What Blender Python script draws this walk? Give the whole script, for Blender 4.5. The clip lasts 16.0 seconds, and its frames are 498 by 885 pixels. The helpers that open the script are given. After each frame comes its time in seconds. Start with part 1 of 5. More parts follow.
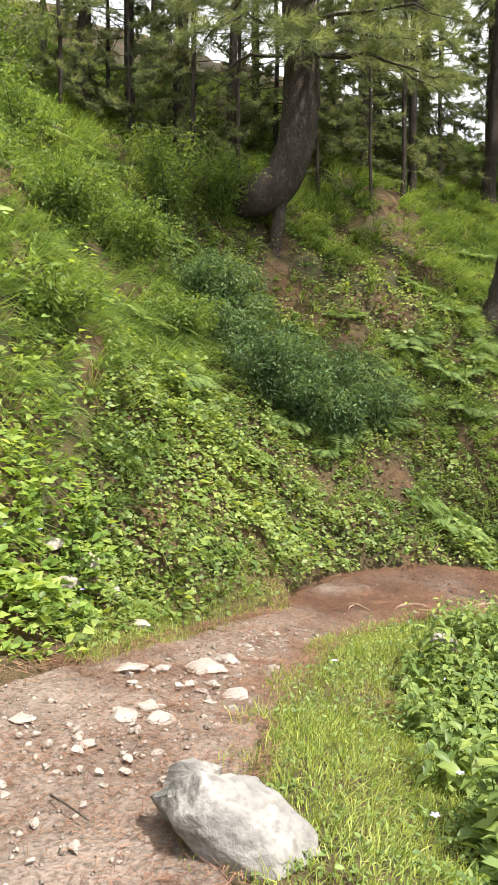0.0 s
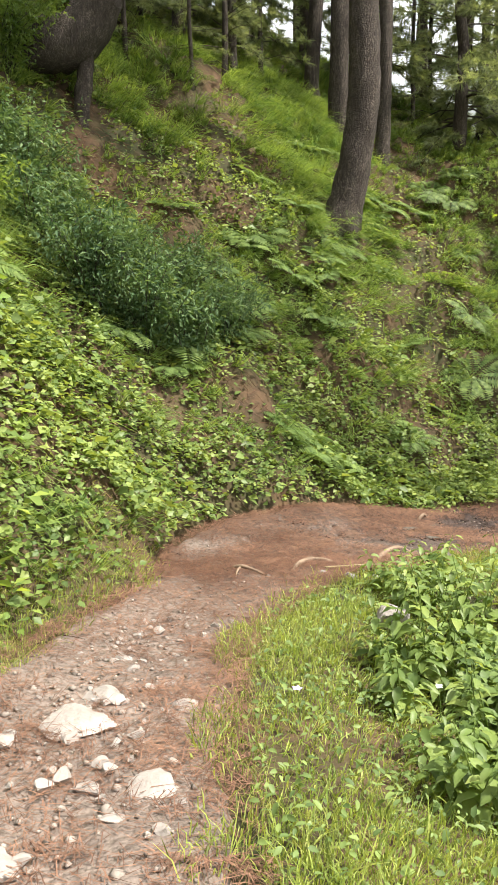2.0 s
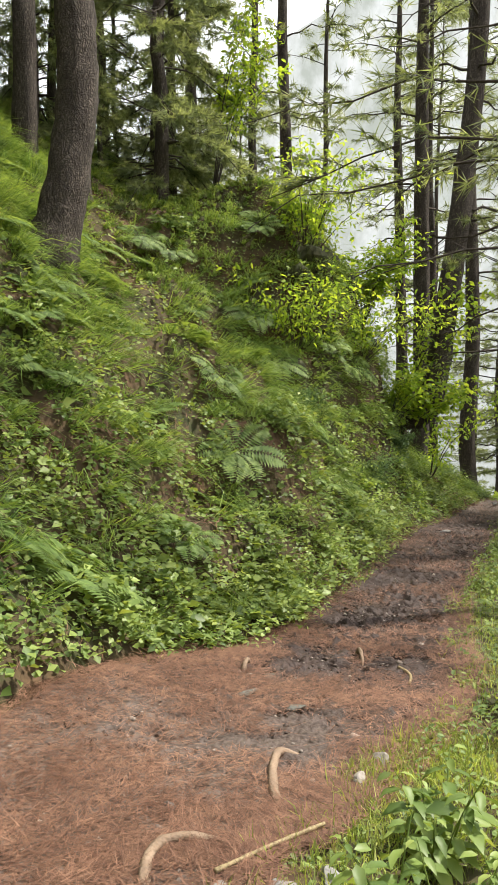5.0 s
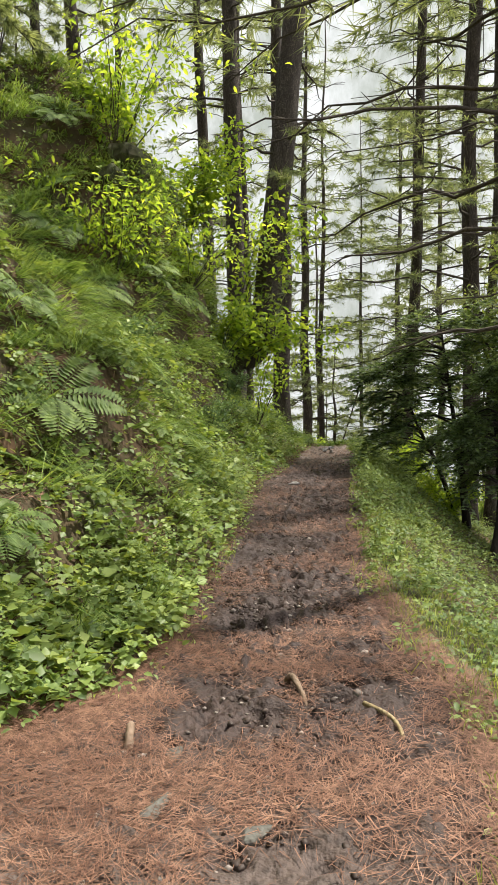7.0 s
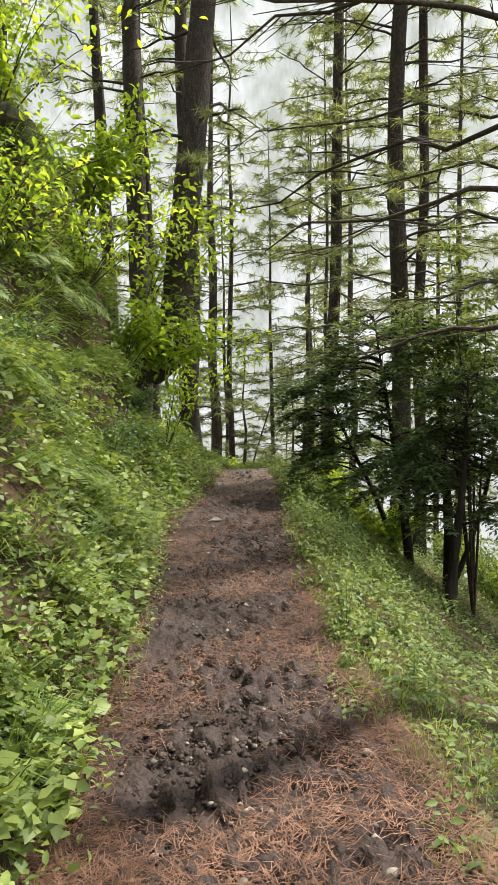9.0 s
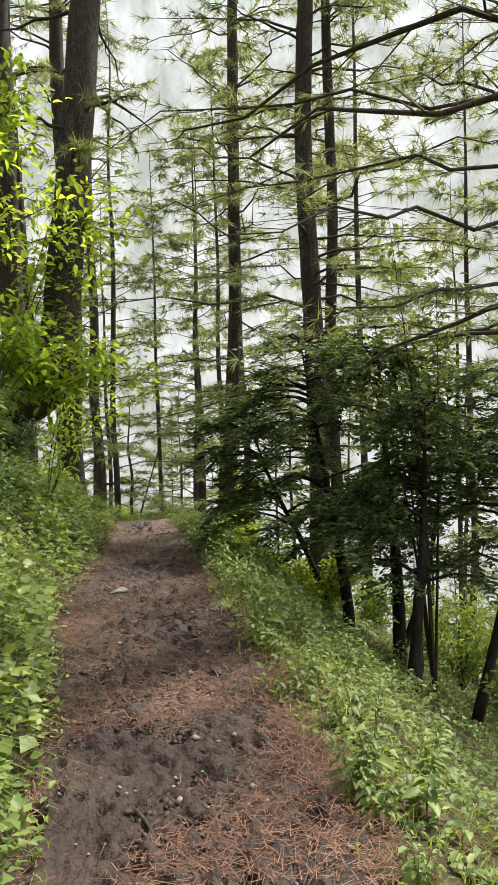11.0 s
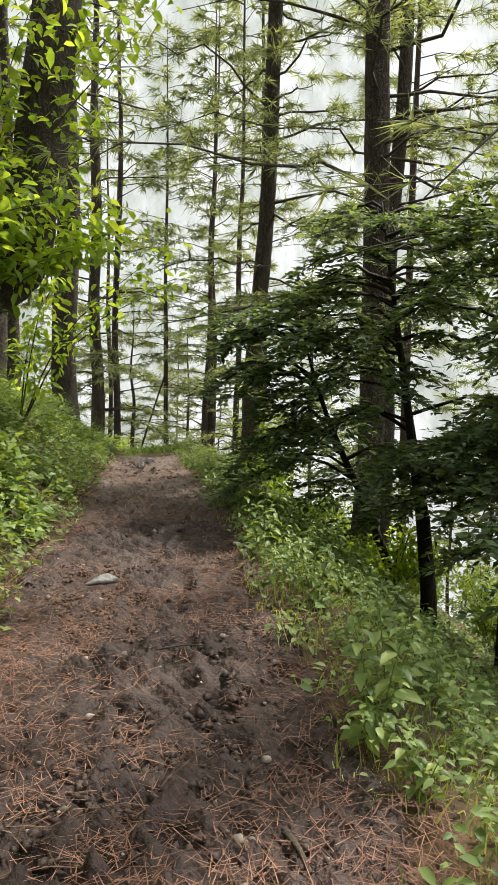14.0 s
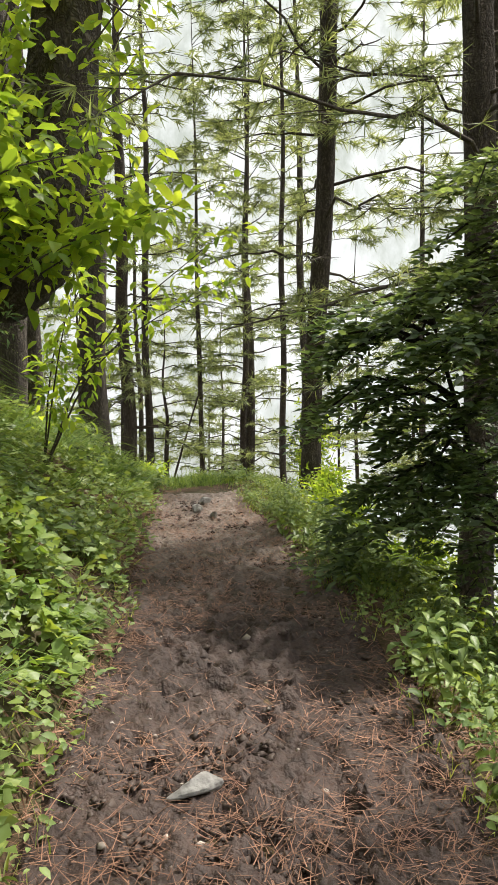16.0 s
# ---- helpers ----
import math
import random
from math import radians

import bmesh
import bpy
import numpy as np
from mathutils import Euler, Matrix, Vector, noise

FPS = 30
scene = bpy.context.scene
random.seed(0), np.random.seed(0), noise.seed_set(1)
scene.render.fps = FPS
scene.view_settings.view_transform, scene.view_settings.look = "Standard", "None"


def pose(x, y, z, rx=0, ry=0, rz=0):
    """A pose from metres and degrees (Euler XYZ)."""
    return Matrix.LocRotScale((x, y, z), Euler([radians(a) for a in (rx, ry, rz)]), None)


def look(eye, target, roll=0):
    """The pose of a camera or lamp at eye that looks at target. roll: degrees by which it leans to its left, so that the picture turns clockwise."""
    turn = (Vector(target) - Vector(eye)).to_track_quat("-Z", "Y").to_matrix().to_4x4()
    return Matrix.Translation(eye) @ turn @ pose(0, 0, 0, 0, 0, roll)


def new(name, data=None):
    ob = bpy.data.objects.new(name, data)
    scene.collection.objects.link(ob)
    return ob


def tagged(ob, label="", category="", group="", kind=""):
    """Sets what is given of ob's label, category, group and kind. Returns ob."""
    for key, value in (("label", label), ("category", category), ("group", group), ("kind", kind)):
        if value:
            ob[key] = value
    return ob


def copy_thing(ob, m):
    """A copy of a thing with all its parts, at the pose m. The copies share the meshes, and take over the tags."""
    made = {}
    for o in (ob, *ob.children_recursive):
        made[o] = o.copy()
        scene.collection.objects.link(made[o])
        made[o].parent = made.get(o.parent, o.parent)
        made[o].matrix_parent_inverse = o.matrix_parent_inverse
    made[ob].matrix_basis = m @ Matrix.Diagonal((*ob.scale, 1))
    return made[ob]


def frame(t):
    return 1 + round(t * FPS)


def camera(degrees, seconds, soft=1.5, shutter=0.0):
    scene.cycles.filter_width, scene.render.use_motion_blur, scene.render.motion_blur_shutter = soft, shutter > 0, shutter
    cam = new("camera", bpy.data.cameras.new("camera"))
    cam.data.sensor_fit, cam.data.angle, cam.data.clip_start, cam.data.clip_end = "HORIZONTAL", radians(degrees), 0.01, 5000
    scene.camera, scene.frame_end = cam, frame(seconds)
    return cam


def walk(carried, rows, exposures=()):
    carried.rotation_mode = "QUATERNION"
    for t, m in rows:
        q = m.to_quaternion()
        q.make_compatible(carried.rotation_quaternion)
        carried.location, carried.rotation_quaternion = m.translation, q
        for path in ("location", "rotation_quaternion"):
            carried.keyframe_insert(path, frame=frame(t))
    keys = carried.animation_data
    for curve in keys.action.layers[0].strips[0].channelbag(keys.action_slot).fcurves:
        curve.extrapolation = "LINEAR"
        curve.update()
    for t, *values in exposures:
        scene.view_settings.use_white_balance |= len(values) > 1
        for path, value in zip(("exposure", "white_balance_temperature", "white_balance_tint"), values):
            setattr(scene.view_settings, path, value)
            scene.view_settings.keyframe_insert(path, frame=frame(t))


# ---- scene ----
cam = camera(36.7, 16.0, 1.15)
METRES, EYE, TILT, LEAN, TURN = 16.0, 1.5, -4.0, 0.0, 0.0
ROWS = [
    (0.0, 0.0, 0.0, 0.0, -0.0, 0.0, -0.0),
    (0.5, -0.0091, 0.0319, -0.0022, -4.54, -2.19, -0.22),
    (1.0, -0.0151, 0.0665, -0.0068, -6.52, -3.43, -0.3),
    (1.5, -0.0235, 0.0997, -0.0074, -13.43, -5.26, 0.85),
    (2.0, -0.0253, 0.1334, -0.0095, -16.28, -5.46, 1.19),
    (2.5, -0.0282, 0.1668, -0.0087, -19.93, -3.87, 0.23),
    (3.0, -0.0278, 0.2008, -0.0105, -24.36, -3.64, 0.53),
    (3.5, -0.0236, 0.2336, -0.0089, -28.7, -1.49, 1.54),
    (6.0, 0.038, 0.3865, -0.0191, -50.45, -1.11, 4.59),
    (6.5, 0.0577, 0.4148, -0.0209, -54.05, -2.33, 5.69),
    (7.0, 0.079, 0.4406, -0.0203, -58.58, -4.56, 4.29),
    (7.5, 0.1018, 0.4559, -0.0193, -64.96, -4.57, 4.96),
    (8.0, 0.1262, 0.47, -0.0196, -65.77, -4.25, 4.47),
    (10.5, 0.241, 0.5567, -0.0215, -69.51, -1.39, 3.97),
    (11.0, 0.2688, 0.5709, -0.0255, -75.48, -1.27, 5.3),
    (11.5, 0.2979, 0.5846, -0.0281, -76.22, -2.91, 5.24),
    (12.0, 0.3226, 0.5971, -0.031, -77.32, -3.68, 4.87),
    (12.5, 0.3476, 0.6079, -0.032, -76.99, -3.07, 4.62),
    (13.0, 0.3721, 0.6182, -0.034, -80.04, -5.88, 3.54),
    (13.5, 0.4031, 0.6227, -0.0378, -78.37, -6.03, 0.0),
    (14.0, 0.4257, 0.6376, -0.0376, -75.06, -6.32, 2.51),
    (14.5, 0.4482, 0.66, -0.0341, -82.64, -14.55, -0.32),
    (15.0, 0.472, 0.6747, -0.0332, -80.2, -14.23, -0.54),
    (15.5, 0.5011, 0.6897, -0.033, -74.55, -9.86, 2.58),
    (16.0, 0.5307, 0.7008, -0.0319, -73.39, -5.71, 4.48),
]
walk(cam, [(t, pose(0, 0, EYE, TILT, LEAN, TURN) @ pose(METRES * x, METRES * y, METRES * z, 90 + pitch, roll, yaw)) for t, x, y, z, yaw, pitch, roll in ROWS],
     exposures=[(0.0, .88), (2.5, .88), (3.5, .78), (6.0, .56), (8.0, .64), (10.5, .58), (12.5, .6), (14.0, .7), (15.0, .84), (16.0, .84)])

# ---- world, sun, exposure ----
SUN_AZ, SUN_EL = radians(-28), radians(60)      # the sun stands over the valley side, ahead of the walk
world = bpy.data.worlds.new("world")
scene.world = world
world.use_nodes = True
wn, wl = world.node_tree.nodes, world.node_tree.links
sky = wn.new("ShaderNodeTexSky")
sky.sky_type = 'NISHITA'
sky.sun_disc = False
sky.sun_elevation = SUN_EL
sky.sun_rotation = radians(90) - SUN_AZ
sky.dust_density, sky.air_density = 6.0, 1.0
veil = wn.new("ShaderNodeMix")
veil.data_type = 'RGBA'
veil.inputs["Factor"].default_value = 0.75
veil.inputs["B"].default_value = (10.6, 10.8, 10.8, 1)
wl.new(sky.outputs["Color"], veil.inputs["A"])
wl.new(veil.outputs["Result"], wn["Background"].inputs["Color"])
wn["Background"].inputs["Strength"].default_value = 0.118
sun = new("sun", bpy.data.lights.new("sun", 'SUN'))
sun.data.energy, sun.data.angle, sun.data.color = 5.0, radians(2), (1.0, 0.93, 0.82)
sun.matrix_world = look((math.cos(SUN_AZ) * math.cos(SUN_EL) * 50, math.sin(SUN_AZ) * math.cos(SUN_EL) * 50, math.sin(SUN_EL) * 50), (0, 0, 0))


# ---- materials ----
def mat(name, c1, c2, scale=6.0, rough=0.8, bump=0.0, c3=None, island=0.0, leaf=0.0, stretch=(1, 1, 1), fine=9.0, spec=0.3, hue=0.0):
    """A mottled surface: colour c1 to c2 in large patches, c3 in fine specks, each loose piece varied by island; leaf lets light through."""
    m = bpy.data.materials.new(name)
    m.use_nodes = True
    n, l = m.node_tree.nodes, m.node_tree.links
    p = n["Principled BSDF"]
    p.inputs["Roughness"].default_value = rough
    p.inputs["Specular IOR Level"].default_value = spec
    co = n.new("ShaderNodeTexCoord")
    mp = n.new("ShaderNodeMapping")
    mp.inputs["Scale"].default_value = stretch
    l.new(co.outputs["Object"], mp.inputs["Vector"])
    big = n.new("ShaderNodeTexNoise")
    big.inputs["Scale"].default_value, big.inputs["Detail"].default_value = scale, 5
    sm = n.new("ShaderNodeTexNoise")
    sm.inputs["Scale"].default_value, sm.inputs["Detail"].default_value = scale * fine, 4
    l.new(mp.outputs["Vector"], big.inputs["Vector"])
    l.new(mp.outputs["Vector"], sm.inputs["Vector"])
    ramp = n.new("ShaderNodeValToRGB")
    ramp.color_ramp.elements[0].position, ramp.color_ramp.elements[1].position = 0.35, 0.65
    ramp.color_ramp.elements[0].color, ramp.color_ramp.elements[1].color = (*c1, 1), (*c2, 1)
    l.new(big.outputs["Fac"], ramp.inputs["Fac"])
    out = ramp.outputs["Color"]
    mix = n.new("ShaderNodeMix")
    mix.data_type = 'RGBA'
    mr = n.new("ShaderNodeMapRange")
    mr.inputs["From Min"].default_value, mr.inputs["From Max"].default_value = 0.45, 0.68
    l.new(sm.outputs["Fac"], mr.inputs["Value"])
    l.new(mr.outputs["Result"], mix.inputs["Factor"])
    l.new(out, mix.inputs["A"])
    mix.inputs["B"].default_value = (*(c3 or tuple(0.6 * v for v in c1)), 1)
    out = mix.outputs["Result"]
    if island:
        geo = n.new("ShaderNodeNewGeometry")
        hsv = n.new("ShaderNodeHueSaturation")
        vr = n.new("ShaderNodeMapRange")
        vr.inputs["To Min"].default_value, vr.inputs["To Max"].default_value = 1 - island, 1 + island
        l.new(geo.outputs["Random Per Island"], vr.inputs["Value"])
        l.new(vr.outputs["Result"], hsv.inputs["Value"])
        hr = n.new("ShaderNodeMapRange")
        hr.inputs["To Min"].default_value, hr.inputs["To Max"].default_value = 0.5 + hue, 0.5 - hue
        l.new(geo.outputs["Random Per Island"], hr.inputs["Value"])
        l.new(hr.outputs["Result"], hsv.inputs["Hue"])
        l.new(out, hsv.inputs["Color"])
        out = hsv.outputs["Color"]
    l.new(out, p.inputs["Base Color"])
    if bump:
        b = n.new("ShaderNodeBump")
        b.inputs["Strength"].default_value, b.inputs["Distance"].default_value = bump, 0.02
        l.new(sm.outputs["Fac"], b.inputs["Height"])
        l.new(b.outputs["Normal"], p.inputs["Normal"])
    if leaf:
        tr = n.new("ShaderNodeBsdfTranslucent")
        gain = n.new("ShaderNodeMix")
        gain.data_type, gain.blend_type = 'RGBA', 'MULTIPLY'
        gain.inputs["Factor"].default_value = 1
        gain.inputs["B"].default_value = (1.9, 1.7, 0.8, 1)
        l.new(out, gain.inputs["A"])
        l.new(gain.outputs["Result"], tr.inputs["Color"])
        ms = n.new("ShaderNodeMixShader")
        ms.inputs["Fac"].default_value = leaf
        l.new(p.outputs["BSDF"], ms.inputs[1])
        l.new(tr.outputs["BSDF"], ms.inputs[2])
        l.new(ms.outputs["Shader"], n["Material Output"].inputs["Surface"])
    return m


M_SOIL = mat("woodland_soil", (0.04, 0.045, 0.018), (0.105, 0.064, 0.036), 1.4, 0.95, 0.6, (0.05, 0.035, 0.02))
M_PATH = mat("trodden_earth", (0.172, 0.136, 0.115), (0.25, 0.2, 0.17), 2.1, 0.7, 1.0, (0.105, 0.08, 0.066), fine=18, spec=.4)
pn, pl = M_PATH.node_tree.nodes, M_PATH.node_tree.links
pb = pn["Principled BSDF"]
src = pb.inputs["Base Color"].links[0].from_socket
where, xyz, damp_shade, damp_shade_tint = pn.new("ShaderNodeTexCoord"), pn.new("ShaderNodeSeparateXYZ"), pn.new("ShaderNodeMapRange"), pn.new("ShaderNodeMix")
damp_shade_tint.data_type, damp_shade_tint.blend_type = 'RGBA', 'MULTIPLY'
damp_shade_tint.inputs["B"].default_value = (0.2, 0.152, 0.145, 1)      # past the bend: damp mud plus the trees' shade, put into the colour
damp_shade.inputs["From Min"].default_value, damp_shade.inputs["From Max"].default_value = 0.3, 3.8
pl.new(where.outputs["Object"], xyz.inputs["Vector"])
pl.new(xyz.outputs["X"], damp_shade.inputs["Value"])
dry, damp_shade_left = pn.new("ShaderNodeMapRange"), pn.new("ShaderNodeMath")      # and the dry crest lighter, its sun patch painted in
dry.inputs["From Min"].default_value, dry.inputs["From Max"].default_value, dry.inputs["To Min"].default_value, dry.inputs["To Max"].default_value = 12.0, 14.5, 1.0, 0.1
damp_shade_left.operation = 'MULTIPLY'
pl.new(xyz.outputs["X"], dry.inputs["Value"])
pl.new(damp_shade.outputs["Result"], damp_shade_left.inputs[0])
pl.new(dry.outputs["Result"], damp_shade_left.inputs[1])
pl.new(damp_shade_left.outputs["Value"], damp_shade_tint.inputs["Factor"])
pl.new(src, damp_shade_tint.inputs["A"])
pl.new(damp_shade_tint.outputs["Result"], pb.inputs["Base Color"])
M_MUD = mat("wet_mud", (0.045, 0.032, 0.027), (0.08, 0.057, 0.047), 3, 0.6, 0.5, (0.05, 0.035, 0.028))
M_NEEDLE = mat("dry_needles", (0.15, 0.078, 0.05), (0.25, 0.14, 0.092), 2, 0.7, 0, (0.11, 0.055, 0.036), island=0.5)
M_STONE = mat("pale_stone", (0.24, 0.215, 0.195), (0.39, 0.35, 0.32), 5, 0.85, 0.6, (0.30, 0.27, 0.25), fine=6)
M_ROCK = mat("grey_boulder", (0.20, 0.195, 0.19), (0.34, 0.33, 0.315), 5, 0.85, 0.8, (0.16, 0.15, 0.145), fine=5)
M_MOSSROCK = mat("mossy_rock", (0.05, 0.06, 0.025), (0.12, 0.11, 0.075), 3, 0.95, 0.9, (0.035, 0.035, 0.022), fine=5)
M_SLAB = mat("grey_green_slab", (0.085, 0.085, 0.075), (0.15, 0.145, 0.125), 6, 0.85, 0.7, (0.07, 0.06, 0.05), fine=5)
M_PEBBLE = mat("pebble_stone", (0.17, 0.145, 0.125), (0.30, 0.265, 0.23), 9, 0.85, 0, (0.3, 0.25, 0.22), island=0.4)
M_BARK = mat("pine_bark", (0.085, 0.068, 0.057), (0.17, 0.142, 0.12), 9, 0.95, 1.0, (0.03, 0.024, 0.02), stretch=(1, 1, 0.3), fine=4)
def plated(m, scale, tall, depth):
    """Adds bark plates with dark cracks between them."""
    n, l = m.node_tree.nodes, m.node_tree.links
    p = n["Principled BSDF"]
    co, mp, warp, add, vo, mr, mx, bp = (n.new("ShaderNode" + k) for k in ("TexCoord", "Mapping", "TexNoise", "VectorMath", "TexVoronoi", "MapRange", "Mix", "Bump"))
    mp.inputs["Scale"].default_value = (1, 1, tall)
    warp.inputs["Scale"].default_value = 7
    vo.feature = 'DISTANCE_TO_EDGE'
    vo.inputs["Scale"].default_value = scale
    mr.inputs["From Max"].default_value = 0.3
    mx.data_type = 'RGBA'
    add.operation = 'MULTIPLY_ADD'
    add.inputs[1].default_value = (.2, .2, .2)
    l.new(co.outputs["Object"], mp.inputs["Vector"])
    l.new(co.outputs["Object"], warp.inputs["Vector"])
    l.new(warp.outputs["Color"], add.inputs[0])
    l.new(mp.outputs["Vector"], add.inputs[2])
    l.new(add.outputs["Vector"], vo.inputs["Vector"])
    l.new(vo.outputs["Distance"], mr.inputs["Value"])
    mx.inputs["A"].default_value = (.045, .036, .03, 1)
    l.new(p.inputs["Base Color"].links[0].from_socket, mx.inputs["B"])
    l.new(mr.outputs["Result"], mx.inputs["Factor"])
    l.new(mx.outputs["Result"], p.inputs["Base Color"])
    bp.inputs["Strength"].default_value, bp.inputs["Distance"].default_value = depth, .03
    l.new(mr.outputs["Result"], bp.inputs["Height"])
    l.new(p.inputs["Normal"].links[0].from_socket, bp.inputs["Normal"])
    l.new(bp.outputs["Normal"], p.inputs["Normal"])


plated(M_BARK, 36, .3, .6)
M_TWIG = mat("twig_bark", (0.05, 0.04, 0.032), (0.09, 0.075, 0.06), 8, 0.95, 0.3)
M_YEWBARK = mat("dark_wet_bark", (0.02, 0.016, 0.014), (0.045, 0.036, 0.03), 7, 0.85, 0.8, stretch=(1, 1, 0.3))
M_ROOT = mat("bare_root_wood", (0.17, 0.12, 0.085), (0.28, 0.205, 0.145), 8, 0.8, 0.5, (0.22, 0.15, 0.1))
M_STICK = mat("peeled_stick", (0.25, 0.19, 0.10), (0.35, 0.28, 0.16), 8, 0.7, 0.2)
M_HERB = mat("herb_leaf", (0.118, 0.185, 0.048), (0.225, 0.30, 0.088), 0.8, 0.45, 0, (0.175, 0.23, 0.065), island=0.42, leaf=0.3, hue=0.018)
M_VERGE = mat("verge_leaf", (0.115, 0.18, 0.055), (0.205, 0.28, 0.09), 0.8, 0.5, 0, (0.15, 0.215, 0.07), island=0.4, leaf=0.3, hue=0.015)
M_HERBLIME = mat("lime_leaf", (0.175, 0.27, 0.055), (0.265, 0.365, 0.09), 0.8, 0.5, 0, (0.22, 0.3, 0.07), island=0.3, leaf=0.4, hue=0.02)
M_GRASS = mat("grass_blade", (0.095, 0.175, 0.042), (0.20, 0.30, 0.08), 0.7, 0.5, 0, (0.17, 0.235, 0.065), island=0.6, leaf=0.35, hue=0.02)
M_LAWN = mat("verge_grass_blade", (0.20, 0.275, 0.055), (0.30, 0.38, 0.10), 0.9, 0.5, 0, (0.29, 0.33, 0.11), island=0.45, leaf=0.35, hue=0.02)
M_FERN = mat("fern_leaf", (0.12, 0.195, 0.052), (0.2, 0.28, 0.082), 1.5, 0.6, 0, None, island=0.25, leaf=0.4, hue=0.01)
M_SHRUB = mat("blue_green_leaf", (0.095, 0.17, 0.075), (0.17, 0.255, 0.115), 1.2, 0.65, 0, None, island=0.35, leaf=0.3, hue=0.02)
M_BROAD = mat("young_broad_leaf", (0.18, 0.28, 0.04), (0.29, 0.40, 0.065), 1.2, 0.5, 0, (0.22, 0.32, 0.05), island=0.35, leaf=0.6, hue=0.02)
M_PINE = mat("pine_needle", (0.15, 0.195, 0.11), (0.24, 0.285, 0.17), 0.8, 0.6, 0, None, island=0.4, leaf=0.5)
M_YEW = mat("yew_needle", (0.072, 0.115, 0.06), (0.13, 0.185, 0.088), 1.5, 0.45, 0, None, island=0.5, leaf=0.5)
M_PETAL = mat("white_petal", (0.75, 0.75, 0.8), (0.8, 0.8, 0.82), 5, 0.6)
# stands in for valley haze: a pale colour that glows by itself
M_HAZE_GLOW = bpy.data.materials.new("painted_haze_glow")
M_HAZE_GLOW.use_nodes = True
M_HAZE_GLOW.node_tree.nodes["Principled BSDF"].inputs["Base Color"].default_value = (0.2, 0.21, 0.2, 1)
M_HAZE_GLOW.node_tree.nodes["Principled BSDF"].inputs["Emission Color"].default_value = (0.80, 0.86, 0.88, 1)
M_HAZE_GLOW.node_tree.nodes["Principled BSDF"].inputs["Emission Strength"].default_value = 0.5


def paint_misty_woods():
    """Paints far conifers in mist as glow: soft grey-green crowns against a pale ground."""
    n, l = M_HAZE_GLOW.node_tree.nodes, M_HAZE_GLOW.node_tree.links
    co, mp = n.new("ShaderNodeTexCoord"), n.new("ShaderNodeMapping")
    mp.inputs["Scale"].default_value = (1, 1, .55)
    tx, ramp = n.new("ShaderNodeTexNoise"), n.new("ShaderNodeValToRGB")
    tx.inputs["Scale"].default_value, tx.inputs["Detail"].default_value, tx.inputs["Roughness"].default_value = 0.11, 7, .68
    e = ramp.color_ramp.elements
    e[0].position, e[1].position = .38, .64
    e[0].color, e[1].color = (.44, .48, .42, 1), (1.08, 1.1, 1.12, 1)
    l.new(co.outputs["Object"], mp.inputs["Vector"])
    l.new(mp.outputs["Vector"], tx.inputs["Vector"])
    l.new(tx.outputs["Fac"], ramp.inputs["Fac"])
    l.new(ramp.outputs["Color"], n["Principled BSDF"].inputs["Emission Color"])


paint_misty_woods()


# ---- mesh helpers ----
rng = np.random.default_rng(7)


def mesh_np(name, verts, faces, material, smooth=False):
    """A mesh from a vertex array and a list of face arrays (triangles or quads)."""
    me = bpy.data.meshes.new(name)
    faces = [np.asarray(f, dtype=np.int32) for f in faces if len(f)]
    verts = np.asarray(verts, dtype=np.float32)
    me.vertices.add(len(verts))
    me.vertices.foreach_set("co", verts.ravel())
    loops = np.concatenate([f.ravel() for f in faces])
    sizes = np.concatenate([np.full(len(f), f.shape[1], dtype=np.int32) for f in faces])
    me.loops.add(len(loops))
    me.loops.foreach_set("vertex_index", loops)
    me.polygons.add(len(sizes))
    me.polygons.foreach_set("loop_start", np.concatenate([[0], np.cumsum(sizes)[:-1]]).astype(np.int32))
    me.polygons.foreach_set("loop_total", sizes)
    if smooth:
        me.polygons.foreach_set("use_smooth", np.ones(len(sizes), dtype=bool))
    me.update(calc_edges=True)
    me.materials.append(material)
    return me


class Pile:
    """Gathers loose pieces into one mesh."""
    def __init__(self):
        self.v, self.f, self.n = [], [], 0

    def add(self, v, *faces):
        v = np.asarray(v, dtype=np.float32).reshape(-1, 3)
        self.v.append(v)
        self.f += [np.asarray(f, dtype=np.int32) + self.n for f in faces]
        self.n += len(v)

    def mesh(self, name, material, smooth=False):
        tri = [f for f in self.f if f.shape[1] == 3]
        quad = [f for f in self.f if f.shape[1] == 4]
        fs = ([np.concatenate(tri)] if tri else []) + ([np.concatenate(quad)] if quad else [])
        return mesh_np(name, np.concatenate(self.v), fs, material, smooth)


def part(name, me, parent, label=""):
    ob = new(name, me)
    ob.parent = parent
    return tagged(ob, label)


def thing(name, at, label, category, group=""):
    ob = new(name)
    ob.empty_display_size = 0.1
    ob.location = at
    return tagged(ob, label, category, group)


def unit(a):
    return a / np.maximum(np.linalg.norm(a, axis=-1, keepdims=True), 1e-9)


